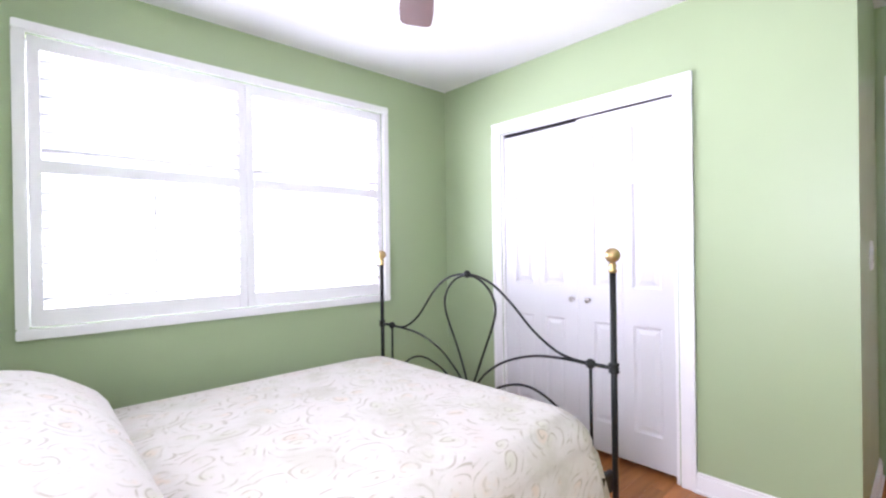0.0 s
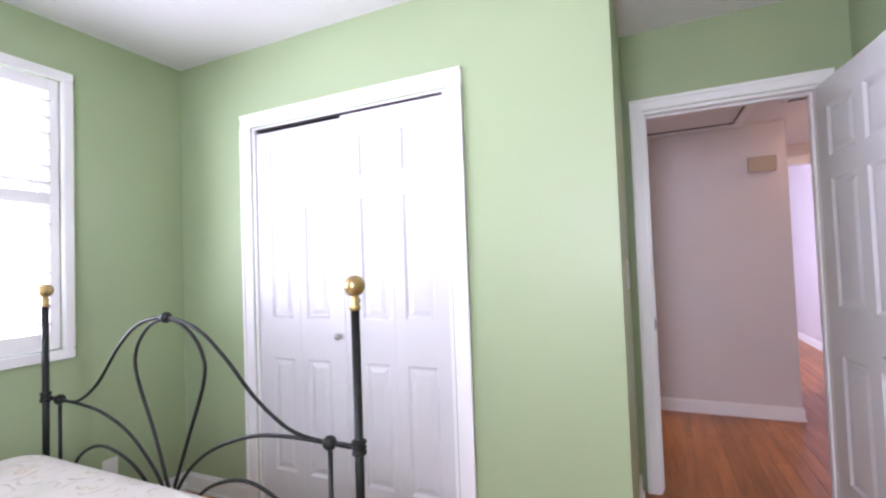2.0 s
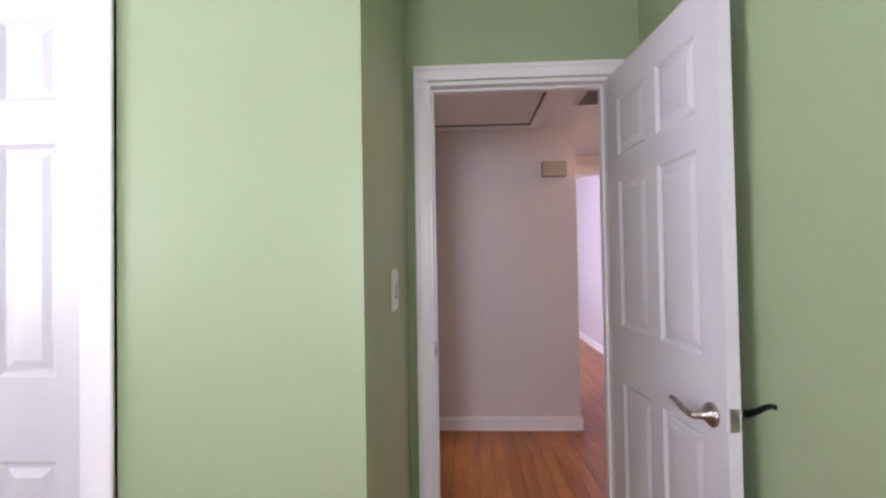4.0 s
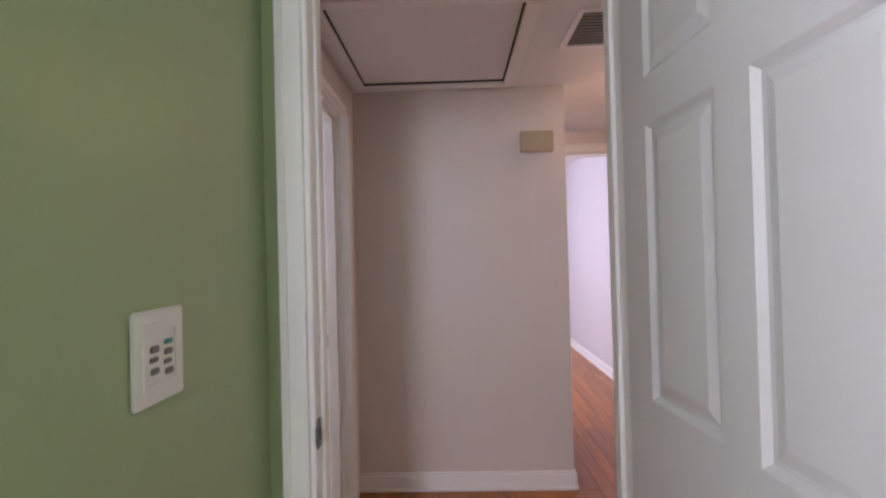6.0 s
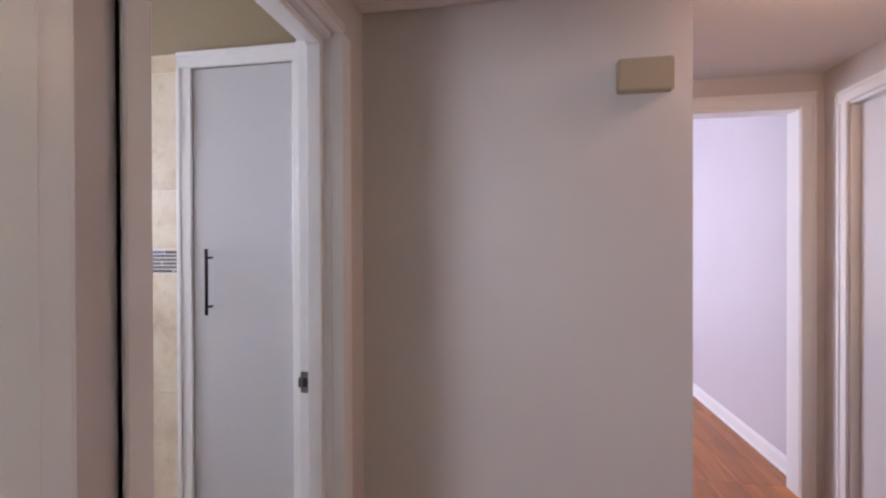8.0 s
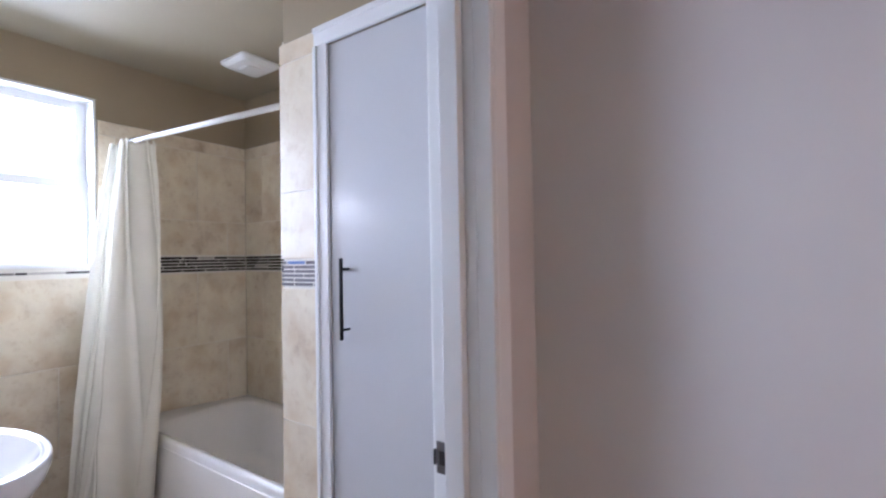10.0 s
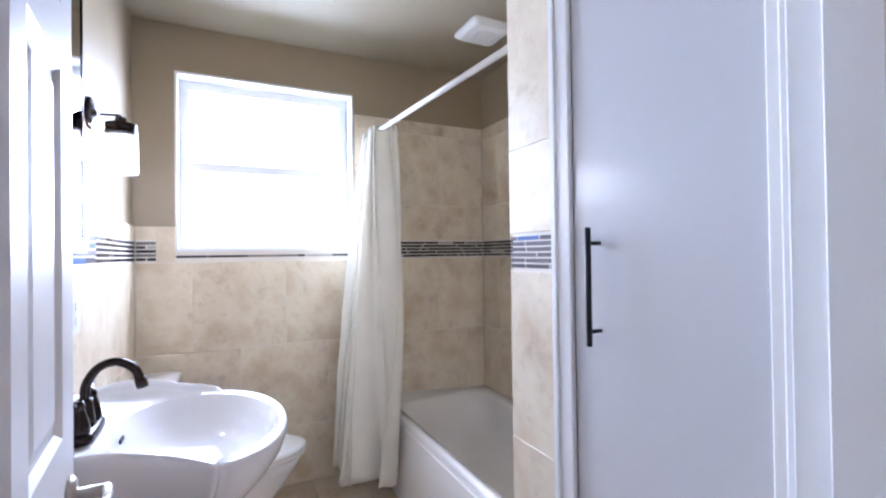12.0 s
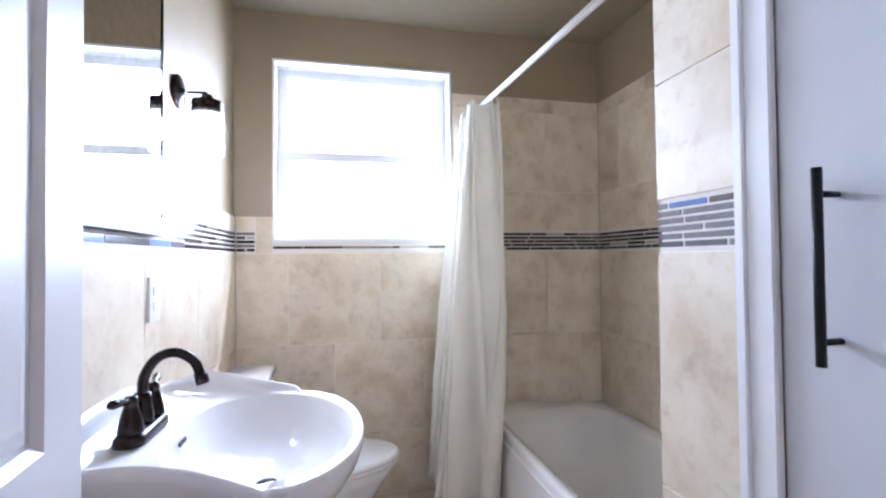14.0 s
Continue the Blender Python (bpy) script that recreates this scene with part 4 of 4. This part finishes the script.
def strips(u0, u1, z0, z1, n, rnd, long=True):
    out = []
    h = (z1 - z0) / n
    for r in range(n):
        u = u0
        while u < u1 - 0.008:
            w = rnd.choice((0.05, 0.10, 0.15, 0.15, 0.20, 0.25)) if long else rnd.choice((0.06, 0.10, 0.14, 0.20))
            v = min(u + (w * rnd.uniform(0.3, 1) if u == u0 else w), u1)
            if u1 - v < 0.012:
                v = u1
            out.append((u, v, z0 + r * h, z0 + (r + 1) * h))
            u = v
    return out


rnd = random.Random(4)
ZJ = (0.0, 0.325, 0.795, 1.262)
BZ0, BZ1, ZTOP, ZBULL = 1.27, 1.372, 2.062, 2.142


def tiled(name, at, label, axis, plane, out, u0, u1, tall, starts, skip=None):
    root = thing(name, at, label, "tiling", kind="structure")
    cells = []
    for i, (a, b) in enumerate(zip(ZJ, ZJ[1:])):
        cells += course(u0, u1, a, b, starts[i % 2])
    if tall:
        cells += course(u0, u1, 1.380, 1.606, starts[1]) + course(u0, u1, 1.606, ZTOP, starts[0]) + course(u0, u1, ZTOP, ZBULL, starts[1])
    tile_obs(root, axis, plane, out, cells, TILE)
    tile_obs(root, axis, plane - out * 0.001, out, strips(u0, u1, BZ0, BZ1, 5, rnd), MOSAIC, "mosaic_strip", 0.010, 0.006)
    e = plane - out * 0.0025
    a, b = sorted((e, plane - out * 0.013))
    g = (u0, u1, a, b) if axis == "x" else (a, b, u0, u1)
    part("grout", boxes((*g, 0, ZBULL if tall else BZ1 + 0.006)), GROUT, root)
    return root


YC1 = 4.385
t1 = tiled("tiling_tub_window_wall", (XV, 4.8, 0), "beige stone tiles with a dark mosaic band", "y", XV, 1, YC1, YT, True, (3.541, 3.749))
t2 = tiled("tiling_tub_back_wall", (-1.9, YT, 0), "beige stone tiles with a dark mosaic band", "x", YT, -1, XV, XT, True, (-2.49, -2.72))
t3 = thing("tiling_window_wall", (XV, 3.8, 0), "beige stone wainscot tiles under the window", "tiling", kind="structure")
cells = []
for i, (a, b) in enumerate(zip(ZJ, ZJ[1:])):
    cells += course(YS, YC1, a, b, (3.519 - 0.464, 3.749 - 0.464)[i % 2])
cells += [(3.362, 3.445, 1.262, 1.449), (YS, 3.362, 1.376, 1.449)]
tile_obs(t3, "y", XV, 1, cells, TILE)
tile_obs(t3, "y", XV - 0.001, 1, [c for c in strips(YS, 3.362, BZ0, BZ1, 5, rnd)], MOSAIC, "mosaic_strip", 0.010, 0.006)
tile_obs(t3, "y", XV - 0.001, 1, strips(3.445, YC1, 1.284, 1.300, 1, rnd), MOSAIC, "mosaic_strip", 0.010, 0.004)
part("grout", boxes((XV - 0.013, XV - 0.0025, YS, YC1, 0, 1.319)), GROUT, t3)
part("grout", boxes((XV - 0.013, XV - 0.0025, YS, 3.445, 1.319, 1.447)), GROUT, t3)
t4 = thing("tiling_basin_wall", (-1.5, YS, 0), "beige stone wainscot tiles behind the basin", "tiling", kind="structure")
cells = []
for i, (a, b) in enumerate(zip(ZJ, ZJ[1:])):
    cells += course(XV, XL - 0.14, a, b, (-2.56, -2.33)[i % 2])
cells += course(XV, XL - 0.14, 1.376, 1.449, -2.56)
tile_obs(t4, "x", YS, 1, cells, TILE)
tile_obs(t4, "x", YS - 0.001, 1, strips(XV, -1.95, BZ0, BZ1, 5, rnd), MOSAIC, "mosaic_strip", 0.010, 0.006)
# paler pieces near the mirror; their colour also carries the band's bright reflection
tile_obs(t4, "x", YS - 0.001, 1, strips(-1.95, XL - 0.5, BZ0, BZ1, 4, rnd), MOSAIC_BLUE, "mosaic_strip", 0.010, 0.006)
part("grout", boxes((XV, XL - 0.14, YS - 0.013, YS - 0.0025, 0, 1.447)), GROUT, t4)
t5 = thing("tiling_pillar", (-1.0, YP, 0), "beige stone tiles with a glass mosaic band", "tiling", kind="structure")
tile_obs(t5, "x", YP, -1, [(XT, -0.886, a, b) for a, b in ((0, 0.31), (0.31, 0.770), (0.770, 1.240), (1.342, 1.578), (1.578, 2.045), (2.045, 2.119))], TILE)
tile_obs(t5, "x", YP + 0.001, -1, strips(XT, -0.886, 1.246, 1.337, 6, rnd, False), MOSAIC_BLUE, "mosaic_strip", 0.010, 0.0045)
part("grout", boxes((XT + 0.013, -0.886, YP + 0.0025, YP + 0.013, 0, 2.117)), GROUT, t5)
tile_obs(t5, "y", XT, -1, [(YP + 0.013, YT, a, b) for a, b in ((0.44, 0.795), (0.795, 1.262), (1.262, 1.606), (1.606, 2.142))], TILE)

bf = thing("floor_bath", (-1.5, 4.0, 0), "beige stone floor tiles", "floor", kind="structure")
for ix in range(6):
    for iy in range(4):
        x0, y0 = XV + ix * 0.42, YS + iy * 0.42
        x1, y1 = min(x0 + 0.42, XL - 0.12), min(y0 + 0.42, 4.5)
        if x1 > x0 and y1 > y0:
            part("tile", rbox(x0 + 0.002, x1 - 0.002, y0 + 0.002, y1 - 0.002, -0.012, 0.0, 0.0015, 1), BATHFLOOR, bf)

# tub
tub = thing("bathtub", (-1.88, 4.9, 0), "white enamel alcove bathtub with an apron", "bathtub")
cx, cy = (XV + XT) / 2, (4.50 + YT) / 2
hx2, hy2 = (XT - XV) / 2 - 0.002, (YT - 4.50) / 2 - 0.001
loops = [rrect(cx, cy, hx2, hy2, 0.004, z, 10) for z in (0.0, 0.42)] + [rrect(cx, cy, hx2 - 0.004, hy2 - 0.004, 0.012, 0.436, 10), rrect(cx, cy, hx2 - 0.012, hy2 - 0.012, 0.02, 0.44, 10)]
for ix, iy, r, z in ((0.075, 0.07, 0.14, 0.44), (0.085, 0.08, 0.15, 0.434), (0.10, 0.09, 0.16, 0.40), (0.14, 0.105, 0.17, 0.25), (0.18, 0.13, 0.17, 0.14), (0.24, 0.18, 0.15, 0.09), (0.35, 0.27, 0.10, 0.08)):
    loops.append(rrect(cx, cy, hx2 - ix, hy2 - iy, r, z, 10))
bm = loft(B(), loops, True, True)
for v in bm.verts:
    if v.co.z > 0.2:
        f = max(0.0, min(1.0, (v.co.y - 4.53) / 0.07))
        v.co.z -= 0.052 * f * f * (3 - 2 * f) * min(1.0, (v.co.z - 0.2) / 0.2)
part("shell", bm, ENAMEL, tub)
part("apron", rbox(XV + 0.004, XT - 0.004, 4.489, 4.4995, 0.0, 0.405, 0.005), ENAMEL, tub)

# curtain rod and curtain
rod = part("curtain_rod", tube(B(), [(XV + 0.001, 4.50, 2.03), (XT - 0.001, 4.50, 1.94)], 0.0125, 16), PLASTIC, None)
tagged(rod, "white shower curtain rod across the tub", "curtain rod")
NU, NV = 220, 44
bm = B()
grid = []
for j in range(NV + 1):
    v = j / NV
    z = 2.0 - v * 1.87
    w0, w1 = XV + 0.02, XV + 0.362 + 0.19 * math.sin(min(1, v * 1.3) * math.pi * 0.62) - 0.06 * max(0, v - 0.75)
    row = []
    for i in range(NU + 1):
        u = i / NU
        amp, wide = 0.016 + 0.010 * v, 0.055 + 0.080 * v
        ph = 2 * math.pi * (12.5 * u + 0.45 * math.sin(3 * u + 2 * v) + 0.2 * math.sin(9 * u + 1.3))
        x = w0 + (w1 - w0) * u + 0.007 * math.sin(2 * ph + 2 * v)
        y = 4.466 - 0.135 * v + wide * math.sin(2 * math.pi * (2.4 * u + 0.10 * math.sin(2.2 * v + 5 * u))) + amp * (0.7 + 0.3 * math.sin(ph * 0.29 + 3 * v)) * math.sin(ph) + 0.012 * math.sin(ph * 0.37 + 4 * v) + 0.006 * noise.noise(Vector((u * 14, v * 9, 2)))
        zz = z - (0.012 * (1 + math.cos(ph)) if j == 0 else 0) + (0.012 * math.sin(ph * 0.5 + 1) if j == NV else 0)
        row.append(bm.verts.new((x, y, zz)))
    grid.append(row)
for j in range(NV):
    for i in range(NU):
        bm.faces.new((grid[j][i], grid[j][i + 1], grid[j + 1][i + 1], grid[j + 1][i])).smooth = True
cur = thing("shower_curtain", (XV + 0.2, 4.48, 0.13), "cream cloth shower curtain drawn to the window side", "curtain")
cl = part("cloth", bm, CURTAIN, cur)
sol = cl.modifiers.new("thickness", "SOLIDIFY")
sol.thickness = 0.0015
for i in range(8):
    x = XV + 0.04 + i * 0.04
    z = 2.03 - 0.09 * (x - XV) / (XT - XV)
    part("ring", tube(B(), [(x, 4.50 + 0.02 * math.cos(a), z - 0.006 + 0.022 * math.sin(a)) for a in (2 * math.pi * k / 16 for k in range(17))], 0.002, 6, False), NICKEL, cur)

# extractor fan on the ceiling
ex = thing("extractor_fan", (-2.10, 4.95, ZB), "white square ceiling extractor fan grille", "fan")
part("grille", loft(B(), [rrect(-2.10, 4.95, h, h, 0.03, z, 5) for h, z in ((0.125, ZB), (0.125, ZB - 0.012), (0.10, ZB - 0.03), (0.055, ZB - 0.034), (0.05, ZB - 0.030))], True, True, smooth=False), PLASTIC, ex)
part("centre_cap", loft(B(), [rrect(-2.10, 4.95, h, h, 0.015, z, 5) for h, z in ((0.05, ZB - 0.03), (0.045, ZB - 0.037))], True, True, smooth=False), PLASTIC, ex)

# basin
SX, SY, SZ = -1.40, 3.55, 0.84


HALF = [(0.0, -0.274, 0.932), (0.12, -0.274, 0.928), (0.21, -0.272, 0.908), (0.27, -0.262, 0.893), (0.302, -0.22, 0.898), (0.312, -0.15, 0.910), (0.307, -0.08, 0.905), (0.298, -0.02, 0.888), (0.306, 0.04, 0.872), (0.317, 0.080, 0.860), (0.318, 0.104, 0.850), (0.297, 0.114, 0.842)]
FRONT = [(0.302 * math.cos(a), 0.105 + 0.178 * math.sin(a), 0.842 - 0.006 * math.sin(a)) for a in (radians(8 + 82 * k / 14) for k in range(15))]
HALF = [tuple(p) for p in smooth_path(HALF, 4)] + FRONT
RING = HALF + [(-x, y, z) for x, y, z in HALF[-2:0:-1]]


def basin_ring(scale, height):
    """Scalloped, rising deck at the back, a notch on either side, oval bowl to the front."""
    return [(SX + x * scale, max(SY + y * scale, YS + 0.003), height(x, y, z)) for x, y, z in RING]


def deck(x, y, z):
    f = max(0.0, min(1.0, (y + 0.08) / 0.22))
    return min(0.866 - 0.034 * f * f * (3 - 2 * f), z - 0.008)


def bowl_ring(sx, sy, drop):
    out = []
    for x, y, z in RING:
        a = math.atan2((y - 0.05) / 0.25, x / 0.30)
        v = sy * math.sin(a)
        out.append((SX + sx * math.cos(a), SY + 0.06 + v, 0.846 - 0.06 * v - drop))
    return out


sink = thing("pedestal_basin", (SX, 3.45, 0), "white porcelain pedestal basin with a scalloped deck", "basin")
loops = [bowl_ring(0.10, 0.09, 0.25), basin_ring(0.58, lambda x, y, z: 0.64), basin_ring(0.86, lambda x, y, z: 0.735), basin_ring(0.965, lambda x, y, z: z - 0.055), basin_ring(0.998, lambda x, y, z: z - 0.026),
    basin_ring(1.0, lambda x, y, z: z - 0.010), basin_ring(0.99, lambda x, y, z: z - 0.001), basin_ring(0.972, lambda x, y, z: z - 0.001), basin_ring(0.955, lambda x, y, z: 0.5 * (z + deck(x, y, z))), basin_ring(0.925, deck),
    bowl_ring(0.280, 0.206, 0.001), bowl_ring(0.272, 0.199, 0.008), bowl_ring(0.245, 0.180, 0.045), bowl_ring(0.19, 0.142, 0.095), bowl_ring(0.11, 0.085, 0.124), bowl_ring(0.03, 0.03, 0.13)]
part("bowl", loft(B(), loops, True, True), PORCELAIN, sink)
part("drain", lathe(B(), (SX, SY + 0.06, 0.712), [(0.024, 0), (0.024, 0.005), (0.014, 0.007)], 20), BRONZE, sink)
part("pedestal", lathe(B(), (SX, 3.44, 0.0), [(0.13, 0), (0.13, 0.04), (0.09, 0.10), (0.075, 0.35), (0.09, 0.55), (0.12, 0.66)], 32), PORCELAIN, sink)
part("overflow_slot", rbox(SX - 0.02, SX + 0.02, SY - 0.118, SY - 0.112, 0.822, 0.833, 0.002), DARK, sink)
FZ = 0.866
fau = thing("faucet", (-1.37, 3.367, FZ), "oil-rubbed bronze two-handle gooseneck faucet", "faucet")
FX, FY = -1.37, 3.367
part("base_plate", loft(B(), [rrect(FX, FY, a, b, 0.025, z, 6) for a, b, z in ((0.085, 0.030, FZ - 0.003), (0.085, 0.030, FZ + 0.012), (0.078, 0.024, FZ + 0.02))], True, True), BRONZE, fau)
part("spout", tube(B(), smooth_path([(FX, FY, FZ + 0.01), (FX, FY, FZ + 0.08), (FX, FY + 0.004, FZ + 0.12), (FX, FY + 0.028, FZ + 0.156), (FX, FY + 0.065, FZ + 0.166), (FX, FY + 0.10, FZ + 0.146), (FX, FY + 0.114, FZ + 0.112)], 6), 0.0108, 14), BRONZE, fau)
part("spout_tip", tube(B(), [(FX, FY + 0.112, FZ + 0.120), (FX, FY + 0.118, FZ + 0.096)], 0.0138, 14), BRONZE, fau)
part("spout_collar", lathe(B(), (FX, FY, FZ + 0.015), [(0.024, 0), (0.021, 0.02), (0.017, 0.05), (0.016, 0.07)], 20), BRONZE, fau)
for s in (-1, 1):
    hnd = part("tap_body", lathe(B(), (FX + s * 0.055, FY, FZ + 0.015), [(0.024, 0), (0.024, 0.012), (0.021, 0.03), (0.015, 0.05), (0.012, 0.062), (0.014, 0.066), (0.010, 0.078)], 20), BRONZE, fau)
    part("tap_lever", tube(B(), smooth_path([(FX + s * 0.055, FY, FZ + 0.083), (FX + s * 0.08, FY - 0.006, FZ + 0.088), (FX + s * 0.115, FY - 0.012, FZ + 0.094)], 5), [0.007] * 6 + [0.008, 0.009, 0.010, 0.009, 0.006], 10), BRONZE, hnd)

# toilet
TX = -2.325
toi = thing("toilet", (TX, 3.65, 0), "white porcelain toilet with its lid down", "toilet")


def oval(hw, y0, y1, z, n=40):
    out = []
    for k in range(n):
        a = 2 * math.pi * k / n
        s = math.sin(a)
        out.append((TX + hw * math.cos(a) * (1 - 0.08 * max(0, s)), (y0 + y1) / 2 + (y1 - y0) / 2 * s, z))
    return out


part("bowl", loft(B(), [oval(0.11, 3.42, 3.82, 0.0), oval(0.11, 3.42, 3.82, 0.03), oval(0.105, 3.42, 3.83, 0.10), oval(0.14, 3.42, 3.93, 0.20), oval(0.170, 3.43, 3.99, 0.29), oval(0.180, 3.44, 4.012, 0.335)], True, True), PORCELAIN, toi)
part("seat", loft(B(), [oval(0.182, 3.45, 4.018, 0.337), oval(0.188, 3.45, 4.026, 0.343), oval(0.186, 3.45, 4.024, 0.356)], True, True), PLASTIC, toi)
part("lid", loft(B(), [oval(0.186, 3.45, 4.024, 0.359), oval(0.189, 3.45, 4.028, 0.365), oval(0.187, 3.45, 4.025, 0.378), oval(0.168, 3.47, 4.003, 0.386)], True, True), PLASTIC, toi)
part("tank", loft(B(), [rrect(TX, 3.375, a, b, 0.03, z, 6) for a, b, z in ((0.19, 0.085, 0.33), (0.215, 0.092, 0.45), (0.225, 0.095, 0.70))], True, True), PORCELAIN, toi)
part("tank_lid", loft(B(), [rrect(TX, 3.378, a, b, 0.03, z, 6) for a, b, z in ((0.232, 0.1, 0.702), (0.236, 0.103, 0.71), (0.236, 0.103, 0.73), (0.225, 0.095, 0.738))], True, True), PORCELAIN, toi)

# mirror cabinet
mir = thing("mirror", (-1.45, YS, 1.35), "tall dark-edged mirror on the basin wall", "mirror")
MX0, MX1, MZ0, MZ1 = -1.702, -1.06, 1.302, 2.14
part("back", rbox(MX0, MX1, YS - 0.010, YS + 0.014, MZ0, MZ1, 0.001), DARK, mir)
part("glass", boxes((MX0 + 0.004, MX1 - 0.004, YS + 0.014, YS + 0.018, MZ0 + 0.004, MZ1 - 0.004)), MIRROR, mir)
for q in ((MX0, MX0 + 0.009, MZ0 + 0.049, MZ1), (MX1 - 0.009, MX1, MZ0 + 0.049, MZ1), (MX0 + 0.009, MX1 - 0.009, MZ1 - 0.009, MZ1)):
    part("frame", rbox(q[0], q[1], YS + 0.0145, YS + 0.021, q[2], q[3], 0.002), BRONZE, mir)
part("frame", rbox(MX0 - 0.004, MX1, YS + 0.0145, YS + 0.030, MZ0, MZ0 + 0.048, 0.003), MIRRORBAR, mir, "pale grey lower rail")

# wall lamp
sc_ = thing("wall_lamp", (-1.90, YS, 1.81), "bronze wall lamp with a clear glass shade, lit", "wall lamp")
SLX, SLZ = -1.905, 1.785
part("backplate", lathe(B(), (SLX, YS - 0.012, SLZ), [(0.056, 0), (0.056, 0.010), (0.050, 0.014), (0.018, 0.017), (0.010, 0.026)], 32, "Y"), BRONZE, sc_)
part("arm", tube(B(), smooth_path([(SLX, YS + 0.02, SLZ), (SLX, YS + 0.06, SLZ + 0.002), (SLX, YS + 0.078, SLZ), (SLX, YS + 0.08, SLZ - 0.02)], 5), 0.0045, 10), BRONZE, sc_)
part("socket", lathe(B(), (SLX, YS + 0.08, SLZ - 0.075), [(0.046, 0), (0.048, 0.01), (0.048, 0.022), (0.045, 0.024), (0.045, 0.032), (0.048, 0.034), (0.046, 0.048), (0.02, 0.056), (0.016, 0.07)], 28), BRONZE, sc_)
shade = loft(B(), [[(SLX + r * math.cos(2 * math.pi * k / 28), YS + 0.08 + r * math.sin(2 * math.pi * k / 28), z) for k in range(28)] for r, z in ((0.050, SLZ - 0.06), (0.052, SLZ - 0.20), (0.049, SLZ - 0.20), (0.047, SLZ - 0.06))])
g = part("shade", shade, SHADEGLASS, sc_, "clear glass cylinder shade")
g.visible_shadow = False
part("bulb", spot("bulb", (SLX, YS + 0.08, SLZ - 0.125), 0.026, 0.036), BULB, sc_, "glowing bulb")

out = thing("wall_outlet", (-1.68, YS, 1.13), "white outlet plate on the tiled wall", "outlet")
part("plate", rbox(-1.723, -1.648, YS, YS + 0.006, 1.065, 1.187, 0.002), PLASTIC, out)
for z in (1.105, 1.148):
    part("socket", rbox(-1.702, -1.669, YS + 0.0055, YS + 0.0085, z - 0.014, z + 0.014, 0.003), PLASTIC, out)

# ---- wooden floor boards ----
flr = thing("floor_hall", (0.8, 4.2, 0), "reddish-brown oak strip floor of the hall", "floor", kind="structure")
BW = 0.082


def plank_rows(x0, x1, y0, y1, seed):
    r = random.Random(seed)
    out = []
    x = x0
    while x < x1 - 0.005:
        xe = min(x + BW, x1)
        y = y0
        while y < y1 - 0.01:
            ye = min(y + r.uniform(0.5, 1.5), y1)
            if y1 - ye < 0.2:
                ye = y1
            out.append((x, xe, y, ye))
            y = ye
        x = xe
    return out


def lay(parent, rows):
    for p in rows:
        part("plank", rbox(p[0] + 0.0005, p[1] - 0.0005, p[2] + 0.0005, p[3] - 0.0005, -0.012, 0.0, 0.001, 1), FLOOR, parent)


hall_planks = plank_rows(XL - 0.06, XQ, YB, YE + 0.12, 2)
lay(flr, [p for p in hall_planks if not (p[1] < XH - 0.1 and p[2] > YH + 0.1)])
bed_floor = thing("floor_bedroom", (-0.8, 1.0, 0), "reddish-brown oak strip floor of the bedroom", "floor", kind="structure")
lay(bed_floor, plank_rows(XW, XR0, YBK, YB, 3))
far_floor = thing("floor_far_room", (0.5, 7.5, 0), "reddish-brown oak strip floor of the far room", "floor", kind="structure")
lay(far_floor, plank_rows(-1.1, 2.05, YE + 0.12, 9.6, 5))
